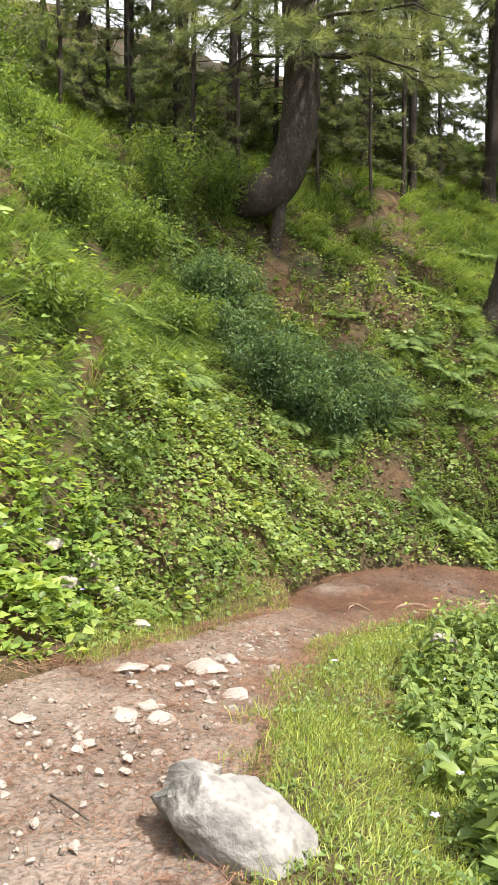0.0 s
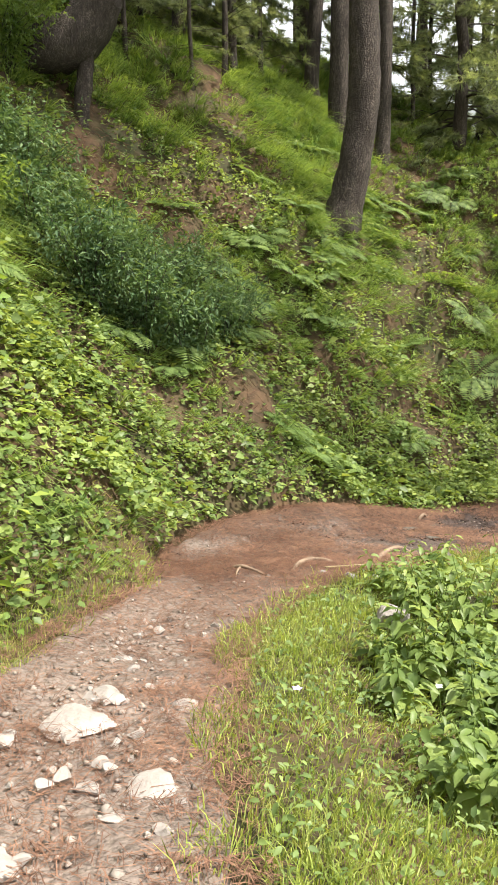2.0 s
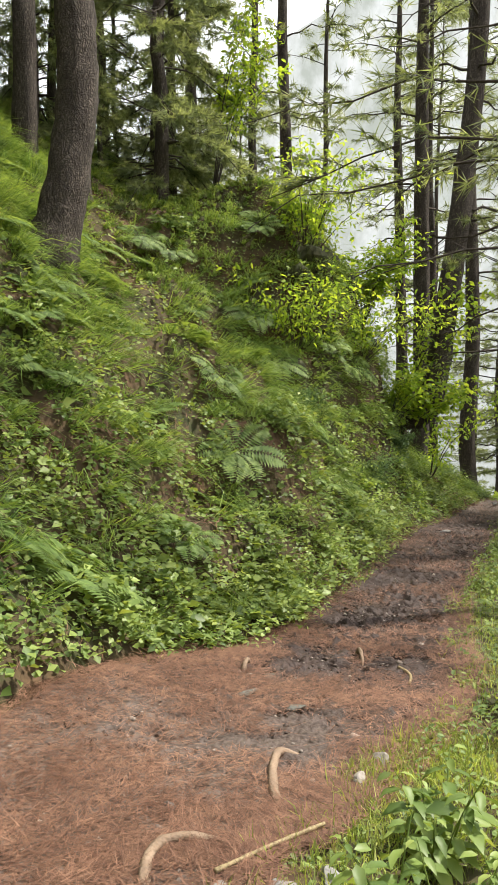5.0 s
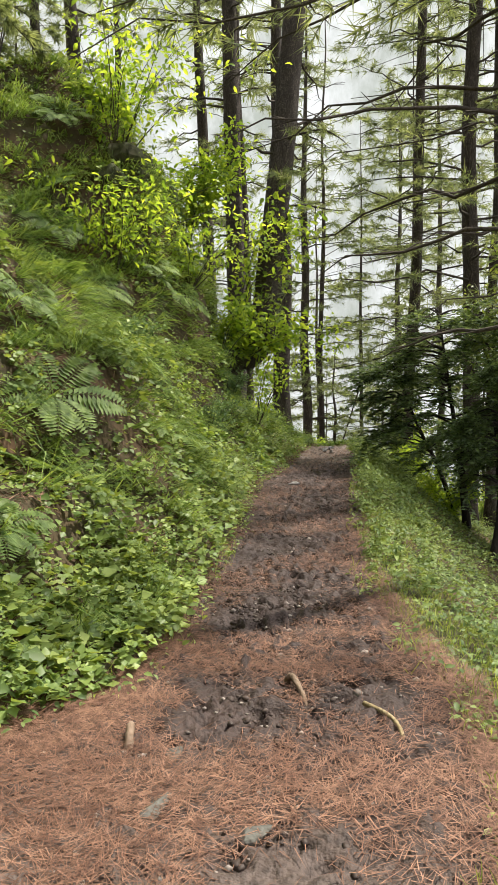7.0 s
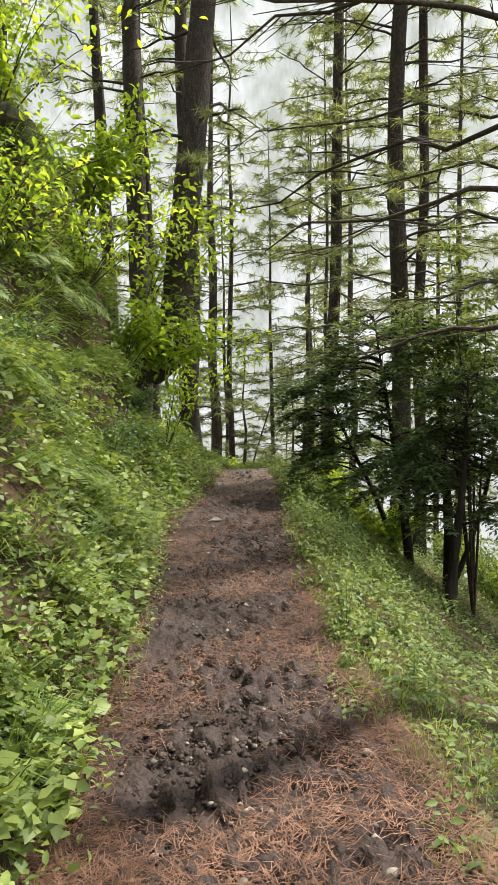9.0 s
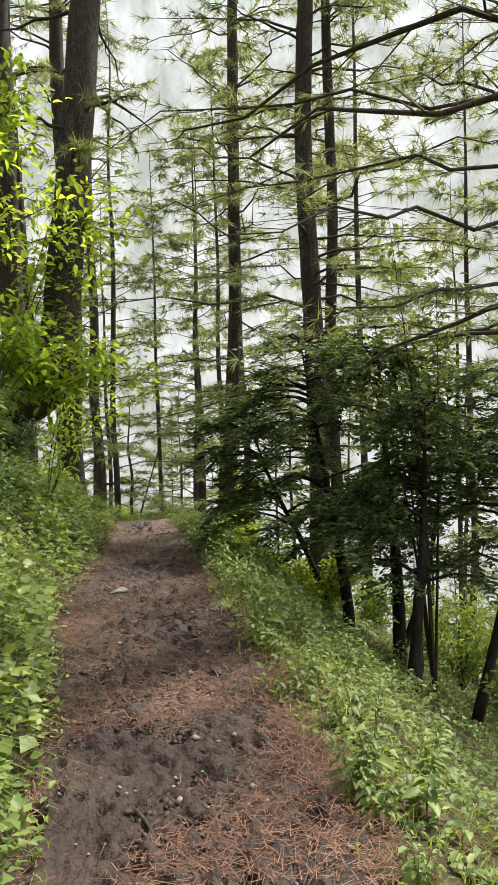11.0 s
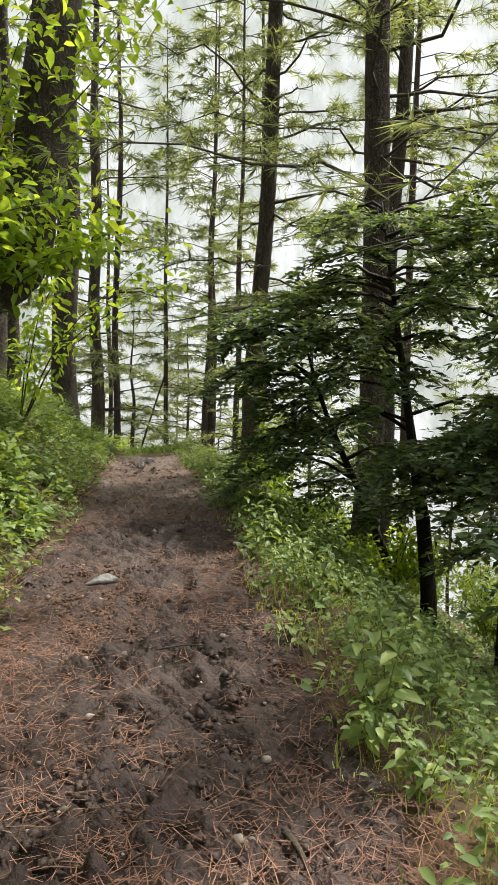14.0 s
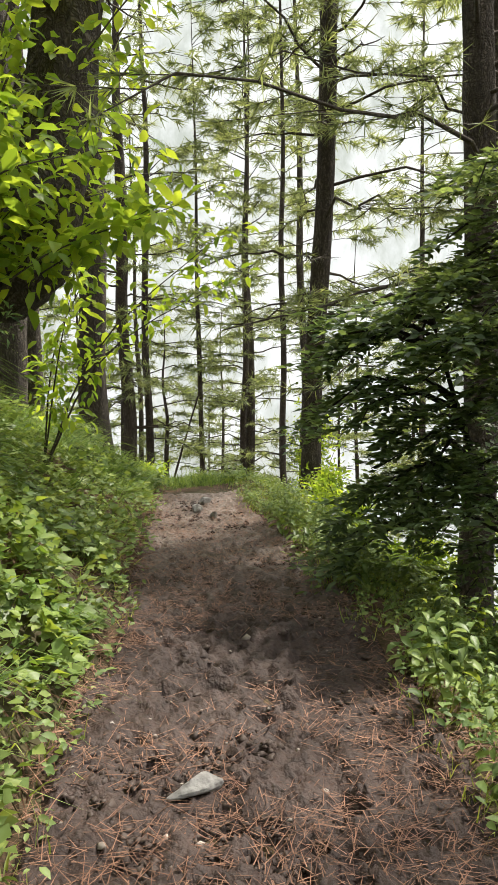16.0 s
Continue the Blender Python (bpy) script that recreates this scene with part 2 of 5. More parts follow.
def tube(pts, radii, sides=8, rough=0.0, cap=True):
    """A tapered, slightly uneven tube along pts."""
    pts, radii = np.asarray(pts, float), np.asarray(radii, float)
    t = unit(np.gradient(pts, axis=0))
    ref = np.where(np.abs(t[:, 2:3]) > 0.9, [[1.0, 0, 0]], [[0, 0, 1.0]])
    ref = ref[0:1] if np.ptp(ref) == 0 else ref[len(ref) // 2][None]
    a = unit(np.cross(t, ref))
    b = np.cross(t, a)
    ang = np.linspace(0, 2 * np.pi, sides, endpoint=False)
    r = radii[:, None] * (1 + rough * rng.normal(size=(len(pts), sides)))
    v = pts[:, None] + r[..., None] * (np.cos(ang)[None, :, None] * a[:, None] + np.sin(ang)[None, :, None] * b[:, None])
    i, j = np.meshgrid(np.arange(len(pts) - 1), np.arange(sides), indexing="ij")
    k = (j + 1) % sides
    f = np.stack([i * sides + j, i * sides + k, (i + 1) * sides + k, (i + 1) * sides + j], -1).reshape(-1, 4)
    v = v.reshape(-1, 3)
    if cap:
        v = np.concatenate([v, pts[-1:], pts[:1]])
        e = (len(pts) - 1) * sides
        jj = np.arange(sides)
        tri = np.concatenate([np.stack([e + jj, e + (jj + 1) % sides, np.full(sides, len(v) - 2)], -1), np.stack([(jj + 1) % sides, jj, np.full(sides, len(v) - 1)], -1)])
        return v, f, tri
    return v, f


def smooth_path(pts, n):
    """n points of a Catmull-Rom curve through pts (any number of columns)."""
    p = np.asarray(pts, float)
    p = np.vstack([2 * p[0] - p[1], p, 2 * p[-1] - p[-2]])
    u = np.linspace(0, len(p) - 3 - 1e-6, n)
    i = u.astype(int)
    f = (u - i)[:, None]
    a, b, c, d = p[i], p[i + 1], p[i + 2], p[i + 3]
    return 0.5 * (2 * b + (c - a) * f + (2 * a - 5 * b + 4 * c - d) * f ** 2 + (3 * b - a - 3 * c + d) * f ** 3)


def leaves(at, way, size, width=0.5, fold=0.12, up=(0, 0, 1), roll=0.6):
    """Folded diamond leaves at points, pointing along way; two triangles each."""
    n = len(at)
    a = unit(way)
    b = np.cross(a, np.asarray(up, float) + roll * rng.normal(size=(n, 3)))
    b = unit(b)
    c = np.cross(b, a)
    L = np.broadcast_to(np.asarray(size, float), (n,))[:, None]
    v = np.stack([at, at + a * L * 0.42 + b * L * width * 0.5 + c * L * fold, at + a * L - c * L * fold, at + a * L * 0.42 - b * L * width * 0.5 + c * L * fold], 1)
    i = np.arange(n)[:, None] * 4
    return v.reshape(-1, 3), np.concatenate([i + [[0, 1, 2]], i + [[0, 2, 3]]])


def broad_leaves(at, way, size, width=0.6, droop=0.25, up=(0, 0, 1), roll=0.5):
    """Rounder leaves with a bent midrib; six triangles each."""
    n = len(at)
    a = unit(way)
    b = unit(np.cross(a, np.asarray(up, float) + roll * rng.normal(size=(n, 3))))
    c = np.cross(b, a)
    L = np.broadcast_to(np.asarray(size, float), (n,))[:, None]
    def q(s, w, h):
        return at + a * L * s + b * L * w * width + c * L * h
    v = np.stack([q(0, 0, 0), q(.28, .42, .06), q(.68, .4, .0), q(1, 0, -droop), q(.68, -.4, .0), q(.28, -.42, .06), q(.45, 0, -.02)], 1)
    i = np.arange(n)[:, None] * 7

    f = np.concatenate([i + [[6, 1, 2]], i + [[6, 2, 3]], i + [[6, 3, 4]], i + [[6, 4, 5]], i + [[0, 1, 6]], i + [[0, 6, 5]]])
    return v.reshape(-1, 3), f


def blades(at, way, length, width, droop):
    """Grass blades that rise along way and bend over along droop; three triangles each."""
    n = len(at)
    L = np.broadcast_to(np.asarray(length, float), (n,))[:, None]
    a = unit(way)
    side = unit(np.cross(a, rng.normal(size=(n, 3)))) * np.broadcast_to(np.asarray(width, float), (n,))[:, None] * 0.5
    m = at + a * L * 0.5 + droop * L * 0.12
    e = at + a * L * 0.8 + droop * L * 0.55
    v = np.stack([at - side, at + side, m - side * 0.8, m + side * 0.8, e], 1)
    i = np.arange(n)[:, None] * 5
    return v.reshape(-1, 3), np.concatenate([i + [[0, 1, 3]], i + [[0, 3, 2]], i + [[2, 3, 4]]])


def stone_mesh(name, size, seed, material, sides=4, rough=0.18):
    """An angular, worn stone of the given size, its base at z = 0."""
    r = np.random.default_rng(seed)
    bm = bmesh.new()
    bmesh.ops.create_icosphere(bm, subdivisions=sides, radius=1.0)
    cuts = unit(r.normal(size=(13, 3)))
    lim = r.uniform(0.36, 0.8, 13)
    for v in bm.verts:
        c = np.array(v.co)
        for k, d in zip(cuts, lim):
            over = c @ k - d
            if over > 0:
                c = c - k * over * 0.97
        c = c * (1 + rough * 0.6 * noise.noise(Vector(c * 2.2) + Vector((seed * 3.1, 0, 0))) + rough * 0.35 * noise.noise(Vector(c * 6) + Vector((0, seed * 1.7, 0))))
        v.co = Vector((c[0] * size[0] / 2, c[1] * size[1] / 2, (c[2] + 0.55) * size[2] / 1.5))
    me = bpy.data.meshes.new(name)
    bm.to_mesh(me)
    bm.free()
    me.materials.append(material)
    me.polygons.foreach_set("use_smooth", np.full(len(me.polygons), sides > 4))
    return me


# ---- the lie of the land ----
# centre line of the footpath: x, y, half width
CENTRE = smooth_path([(-0.5, -14, 1.0), (-0.6, -8, 1.0), (-0.8, -3, .9), (-0.95, 0.0, .85), (-.95, 2.4, .82), (-0.72, 3.94, 0.76), (-0.54, 4.4, 0.69), (-0.31, 4.95, 0.6), (0.07, 5.76, 0.49),
                      (0.44, 6.34, 0.46), (0.79, 6.82, 0.52), (1.23, 7.52, 0.72), (1.64, 7.84, 0.87), (2.3, 8.13, 0.96), (2.97, 8.36, 0.98), (3.46, 8.48, 0.93), (4.05, 8.6, 0.84), (4.6, 8.84, 0.7),
                      (5.14, 9.09, 0.63), (5.74, 9.45, 0.61), (6.63, 9.91, 0.59), (7.53, 10.34, 0.6), (8.45, 10.75, 0.64), (9.34, 11.19, 0.7), (10.71, 11.8, 0.7), (11.76, 12.16, 0.65), (13.04, 12.7, 0.6),
                      (13.96, 13.1, 0.55), (14.87, 13.5, 0.5), (15.79, 13.89, 0.45), (17.18, 14.46, 0.43), (19.3, 16.0, 0.45), (20.8, 19, 0.5), (21.3, 24, 0.5), (21, 34, 0.5)], 640)
TAN = unit(np.gradient(CENTRE[:, :2], axis=0))
ARC = np.concatenate([[0], np.cumsum(np.linalg.norm(np.diff(CENTRE[:, :2], axis=0), axis=1))])


def lie(x, y):
    """Signed distance from the path's centre (uphill side positive), half width there, distance along the path."""
    x, y = np.asarray(x, float).ravel(), np.asarray(y, float).ravel()
    d, hw, u = np.empty(len(x)), np.empty(len(x)), np.empty(len(x))
    for k in range(0, len(x), 20000):
        s = slice(k, k + 20000)
        dx, dy = x[s, None] - CENTRE[None, :, 0], y[s, None] - CENTRE[None, :, 1]
        q = dx * dx + dy * dy
        i = np.argmin(q, axis=1)
        r = np.arange(len(i))
        side = TAN[i, 0] * dy[r, i] - TAN[i, 1] * dx[r, i]
        along = TAN[i, 0] * dx[r, i] + TAN[i, 1] * dy[r, i]
        gap = np.where(np.abs(along) < 0.3, np.abs(side), np.sqrt(q[r, i]))
        d[s], hw[s], u[s] = np.sign(side) * gap, CENTRE[i, 2], ARC[i] + along
    return d, hw, u


def base_z(x, y):
    """Height of the trodden way; its outer side is banked up in the bend."""
    z = np.interp(0.6 * x + 0.8 * y, [-12, 0, 2.5, 4.5, 6.5, 8.3, 9.8, 13, 16, 18.5, 20.7, 21.6, 24, 26, 40, 80], [1.0, 0, -.17, -.45, -.62, -.79, -.93, -1.10, -1.14, -1.24, -1.32, -1.36, -1.75, -2.2, -4.9, -16])
    return z + .14 * np.exp(-((.87 * (x - 2.0) + .49 * (y - 9.0)) / 1.4) ** 2 - ((-.49 * (x - 2.0) + .87 * (y - 9.0)) / .65) ** 2)


def lattice(x, y, k):
    """Value noise on a unit grid, -1 to 1."""
    i, j = np.floor(x), np.floor(y)
    f, g = x - i, y - j
    f, g = f * f * (3 - 2 * f), g * g * (3 - 2 * g)
    def h(a, b):
        q = np.sin(a * 127.1 + b * 311.7 + k * 74.7) * 43758.5453
        return 2 * (q - np.floor(q)) - 1
    return (h(i, j) * (1 - f) + h(i + 1, j) * f) * (1 - g) + (h(i, j + 1) * (1 - f) + h(i + 1, j + 1) * f) * g


def wave(x, y, s, k=0.0):
    """Smooth natural unevenness, about -1 to 1, with features some 2 / s metres wide."""
    x, y = np.asarray(x, float), np.asarray(y, float)
    a, b = (0.8 * x + 0.6 * y) * s * .55, (0.8 * y - 0.6 * x) * s * .55
    return 1.1 * lattice(a, b, k) + .5 * lattice(a * 2.1 + 3.7, b * 2.1, k + 1) + .25 * lattice(a * 4.3, b * 4.3 + 1.3, k + 2)


def step(a, b, x):
    t = np.clip((x - a) / (b - a), 0, 1)
    return t * t * (3 - 2 * t)


def ground_z(x, y, parts=None):
    x, y = np.asarray(x, float), np.asarray(y, float)
    shape = x.shape
    x, y = x.ravel(), y.ravel()
    d, hw, u = parts if parts is not None else lie(x, y)
    z = base_z(x, y)
    e = d - hw
    # the bank's profile changes along the way: open foot, steep foot in the bend, hollow foot after it, steep again
    profiles = (np.interp(e, [0, .3, .6, 1.2, 2.5, 4, 8, 16, 30, 80], [0, .05, .22, .95, 2.75, 4.6, 8.9, 14, 21, 41]),
                np.interp(e, [0, .2, .4, 1.0, 1.7, 2.5, 4, 8, 16, 30, 80], [0, .25, .55, 1.2, 2.05, 2.9, 4.5, 8.0, 13, 21, 41]),
                np.interp(e, [0, .2, .4, .9, 1.3, 1.7, 2.4, 3.4, 5, 8, 16, 30, 80], [0, .06, .12, .32, .85, 1.35, 2.3, 3.75, 5.3, 7.8, 13, 21, 41]),
                np.interp(e, [0, .2, 1, 1.5, 2.15, 3.4, 5, 8, 16, 30, 80], [0, .2, 1.05, 1.65, 2.35, 3.6, 5.3, 7.8, 13, 21, 41]))
    a, b, c = step(20.3, 21.8, u), step(23.6, 24.8, u), step(27.2, 28.6, u)
    rise = profiles[0] * (1 - a) + profiles[1] * (a - b) + profiles[2] * (b - c) + profiles[3] * c
    rise = rise + step(0.0, 1.0, e) * (2.9 * step(.4, 1.5, e) * np.exp(-((x - 10.2) ** 2 + (y - 15.0) ** 2) / 5.0) - 0.55 * np.exp(-((x - 8.4) ** 2 + (y - 13.5) ** 2) / 1.3) - .5 * np.exp(-((x - 12.7) ** 2 + (y - 14.2) ** 2) / .5) + 0.35 * np.exp(-((x - 6.9) ** 2 + (y - 12.7) ** 2) / 1.2))
    rise = rise + .15 * np.sin(5.2 * rise + 2.2 * wave(x, y, 1.1, 7.0)) * step(.5, 1.1, e) * (1 - step(4, 6, e)) * step(25.5, 27.5, u)      # slumped ledges
    rise = rise * (1 - .5 * step(11.7, 13.2, x) * (1 - step(3, 6, e)))
    rise = rise * (1 - step(16.3, 19.8, x - 0.3 * (y - 14)))
    rise = rise + 0.14 * step(0.3, 1.2, e) * wave(x, y, 1.9) + 0.25 * step(1, 3, e) * wave(x, y, 0.8, 1.0) + 0.07 * step(0.3, 1, e) * wave(x, y, 4.3, 3.0)
    early = np.interp(-d - hw, [0, .5, 1.1, 2.2, 5, 12, 40, 120, 400, 3000], [0, .0, -.18, -.85, -2.7, -8, -28, -50, -55, -55])
    later = np.interp(-d - hw, [0, .3, .7, 1.0, 1.6, 2.4, 5, 12, 40, 120, 400, 3000], [0, -.04, -.25, -.48, -.95, -1.5, -3.2, -8, -28, -50, -55, -55])
    s = step(24.6, 26.6, u)
    fall = early * (1 - s) + later * s
    fall = fall + 0.05 * step(.2, .8, -e - 2 * hw) * wave(x, y, 2.3, 2.0)
    z = z + np.where(d > 0, np.where(e > 0, rise, 0), np.where(-d - hw > 0, fall, 0))
    z = z + 0.02 * wave(x, y, 3.1, .5) * step(0.05, .4, np.abs(d) - hw)
    return z.reshape(shape)


def normal(x, y):
    h = 0.08
    return unit(np.stack([ground_z(x - h, y) - ground_z(x + h, y), ground_z(x, y - h) - ground_z(x, y + h), np.full(len(x), 2 * h)], -1))


def put(x, y, dz=0.0):
    return (x, y, float(ground_z(np.array([x]), np.array([y]))[0]) + dz)


# ---- ground: one sheet out to the horizon ----
def axis(a, b, step_near, far):
    near = np.arange(a, b + 1e-6, step_near)
    grow = np.cumsum(step_near * 1.28 ** np.arange(1, 60))
    grow = grow[grow < far]
    return np.concatenate([a - grow[::-1], near, b + grow])


gx, gy = axis(-7, 22, 0.18, 2500), axis(-3, 22, 0.18, 2500)
X, Y = np.meshgrid(gx, gy, indexing="ij")
gd, gh, gu = lie(X, Y)
Z = ground_z(X.ravel(), Y.ravel(), (gd, gh, gu)) - 0.09 * (1 - step(-0.05, 0.16, np.abs(gd) - gh))
ii, jj = np.meshgrid(np.arange(len(gx) - 1), np.arange(len(gy) - 1), indexing="ij")
quad = np.stack([ii * len(gy) + jj, (ii + 1) * len(gy) + jj, (ii + 1) * len(gy) + jj + 1, ii * len(gy) + jj + 1], -1).reshape(-1, 4)
ground = tagged(new("ground", mesh_np("ground", np.stack([X.ravel(), Y.ravel(), Z], -1), [quad], M_SOIL, True)), "dark mossy soil of a wooded hillside", "ground", kind="structure")

# ---- footpath: a strip with hoof prints, ruts and crumbs of earth ----
def footpath():
    us = np.arange(13.0, 38.5, 0.026)
    c = np.stack([np.interp(us, ARC, CENTRE[:, k]) for k in range(3)], -1)
    t = unit(np.gradient(c[:, :2], axis=0))
    nrm = np.stack([-t[:, 1], t[:, 0]], -1)
    across = np.linspace(-1.14, 1.14, 74)
    x = c[:, 0, None] + nrm[:, 0, None] * across * c[:, 2, None]
    y = c[:, 1, None] + nrm[:, 1, None] * across * c[:, 2, None]
    z = base_z(x, y)
    edge = np.abs(across)[None]
    z = z - 0.03 * (1 - edge ** 2) + 0.012 * wave(x, y, 2.7)
    # hoof prints in the soft stretch
    uu = np.broadcast_to(us[:, None], x.shape)
    r = np.random.default_rng(3)
    for k in range(900):
        pu, pa = r.uniform(22.5, 36), np.clip(r.normal(0, 0.42), -.9, .9)
        if r.random() > 0.35 + 0.65 * step(24, 26, pu) * (0.4 + 0.6 * (math.sin(pu * 1.7) > -0.5)):
            continue
        i = int((pu - 13.0) / 0.026)
        lo, hi = max(0, i - 12), min(len(us), i + 13)
        px_, py_ = np.interp(pu, us, c[:, 0]), np.interp(pu, us, c[:, 1])
        q = c[i, 2] * pa
        px_, py_ = px_ + nrm[i, 0] * q, py_ + nrm[i, 1] * q
        rad = r.uniform(0.03, 0.07)
        dd = np.hypot((x[lo:hi] - px_), (y[lo:hi] - py_)) / rad
        z[lo:hi] += -0.048 * r.uniform(.4, 1) * np.exp(-dd ** 4) + 0.02 * r.uniform(.3, 1) * np.exp(-((dd - 1.35) * 3) ** 2)
    z = z + (0.010 * wave(x, y, 11.0, 5) + .015 * wave(x, y, 27.0, 6) + .014 * wave(x, y, 52.0, 8)) * (.35 + .65 * step(22.5, 25, uu)) * (edge < 1)
    z = z - 0.16 * step(.96, 1.12, edge + .07 * wave(x, y, 6.0, 4.0))
    n, m = x.shape
    i, j = np.meshgrid(np.arange(n - 1), np.arange(m - 1), indexing="ij")
    f = np.stack([i * m + j, (i + 1) * m + j, (i + 1) * m + j + 1, i * m + j + 1], -1).reshape(-1, 4)
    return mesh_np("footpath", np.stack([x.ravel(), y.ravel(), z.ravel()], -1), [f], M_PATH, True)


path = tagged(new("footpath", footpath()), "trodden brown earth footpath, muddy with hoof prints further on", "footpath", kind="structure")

# ---- far side of the valley: a glowing sheet with the haze painted on ----
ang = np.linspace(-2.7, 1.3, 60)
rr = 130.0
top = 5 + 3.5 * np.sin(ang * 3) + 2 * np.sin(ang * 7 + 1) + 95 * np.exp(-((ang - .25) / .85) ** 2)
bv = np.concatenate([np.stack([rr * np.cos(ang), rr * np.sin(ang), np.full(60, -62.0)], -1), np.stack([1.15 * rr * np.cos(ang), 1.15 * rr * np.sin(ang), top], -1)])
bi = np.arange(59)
tagged(new("backdrop", mesh_np("backdrop", bv, [np.stack([bi, bi + 1, bi + 61, bi + 60], -1)], M_HAZE_GLOW, True)), "far side of the valley as a glowing sheet with painted haze", "backdrop", kind="structure")


# ---- ground cover ----
def spots(n, x0, x1, y0, y1):
    return rng.uniform(x0, x1, n), rng.uniform(y0, y1, n)


def bare(x, y, e):
    """Where the bank shows earth and dry litter: 1 bare, 0 covered."""
    b = np.zeros(len(x))
    for bx, by, r in ((0.9, 9.6, .32), (1.9, 10.0, .36), (1.6, 11.9, .7), (2.0, 10.0, .3), (4.6, 10.9, .35), (5.3, 11.3, .3), (0.6, 13.0, .5), (8.2, 12.4, .3), (7.0, 16.0, .8), (6.0, 11.8, .35), (6.7, 11.5, .4), (7.4, 11.8, .35), (5.9, 11.0, .3), (8.0, 12.3, .4), (9.3, 12.6, .35), (10.4, 12.9, .3), (5.2, 12.0, .3), (7.0, 12.6, .35), (13.2, 13.6, .4), (12.0, 13.3, .35), (14.4, 14.1, .4)):
        b = np.maximum(b, np.exp(-(((x - bx) ** 2 + (y - by) ** 2) / r ** 2)))
    b = np.maximum(b, 0.7 * (wave(x, y, 2.6, 4.0) > 0.95) * (e > 0.15) * (x > 2.5))
    return b


def stuff(name, pile, material, label, category):
    return tagged(new(name, pile.mesh(name, material)), label, category, kind="stuff")


def on_bank(n, lo, hi, x0=-6, x1=19, y0=2, y1=24, curve=1.0):
    x, y = spots(n, x0, x1, y0, y1)
    d, hw, u = lie(x, y)
    e = d - hw
    k = (e > lo) & (e < hi) & (d > 0)
    x, y, e, hw, u = x[k], y[k], e[k], hw[k], u[k]
    return x, y, e, u, ground_z(x, y, (d[k], hw, u))


def herb_leaves(pile, x, y, z, tall, size, nn, wide=.7, rounded=False):
    """Leaves on short stalks, in mounds: the lower ones in the shade of the upper."""
    n = len(x)
    mound = np.clip(0.4 + 0.65 * wave(x, y, 3.7, 2) + 0.5 * wave(x, y, 9.1, 1), 0.06, 1.7)
    lift = np.sqrt(rng.uniform(0, 1, n)) * tall * mound + .01
    at = np.stack([x, y, z], -1) + unit(nn + [0, 0, .6]) * lift[:, None]
    th = rng.uniform(0, 6.283, n)
    way = unit(np.stack([np.cos(th), np.sin(th), rng.normal(size=n) * .35 - .15], -1) + nn * .25)
    v, f = (broad_leaves(at, way, size, wide * 1.1, .22, nn * .6 + [0, 0, .8], .5) if rounded else leaves(at, way, size, wide, .09, nn * .6 + [0, 0, .8], .55))
    pile.add(v, f)


def bank_herbs():
    pile = Pile()
    x, y, e, u, z = on_bank(1050000, 0.02, 5.5, -1.5, 18.5, 4.5, 19)
    dens = np.interp(e, [0, .1, .35, 1.6, 2.6, 5.5], [.25, .6, 1, .85, .35, .14]) * (0.75 + 0.35 * wave(x, y, 1.3, 3.0)) * (1 - bare(x, y, e))
    dens = dens * np.where(u < 21.6, np.interp(e, [.2, .6], [.12, 1]), 1)
    k = rng.random(len(x)) < dens * np.interp(u, [22, 25, 28, 40], [1, .95, .62, .6])
    x, y, e, u, z = x[k], y[k], e[k], u[k], z[k]
    size = rng.uniform(0.03, 0.075, len(x)) * np.where(rng.random(len(x)) < .06, 1.8, 1)
    herb_leaves(pile, x, y, z, .26, size, normal(x, y), .78)
    stuff("bank_herbs", pile, M_HERB, "low broad-leaved herbs covering the foot of the bank", "ground cover")
    lime = Pile()
    x, y, e, u, z = on_bank(120000, -0.0, 3.0, -6, 0.8, 1.0, 11)
    k = (rng.random(len(x)) < np.interp(e, [0, .3, .6, 1.2, 2.2, 3], [.15, .3, .9, .7, .25, .1]) * step(-.5, .3, wave(x, y, 2, 8.)) * (1 - bare(x, y, e)) * np.interp(x + .3 * y, [.8, 1.9], [1, 0]))
    x, y, e, z = x[k], y[k], e[k], z[k]
    herb_leaves(lime, x, y, z, .42, rng.uniform(.05, .12, len(x)), normal(x, y), .62)
    x, y, e, u, z = on_bank(300000, .1, 2.2, 9, 18.5, 10, 17)
    k = rng.random(len(x)) < .12 * (wave(x, y, 1.1, 5.0) > 0)
    herb_leaves(lime, x[k], y[k], z[k], .3, rng.uniform(.05, .1, k.sum()), normal(x[k], y[k]), .62)
    stuff("sunny_herbs", lime, M_HERBLIME, "bright lime-green herbs on the sunny bank", "ground cover")


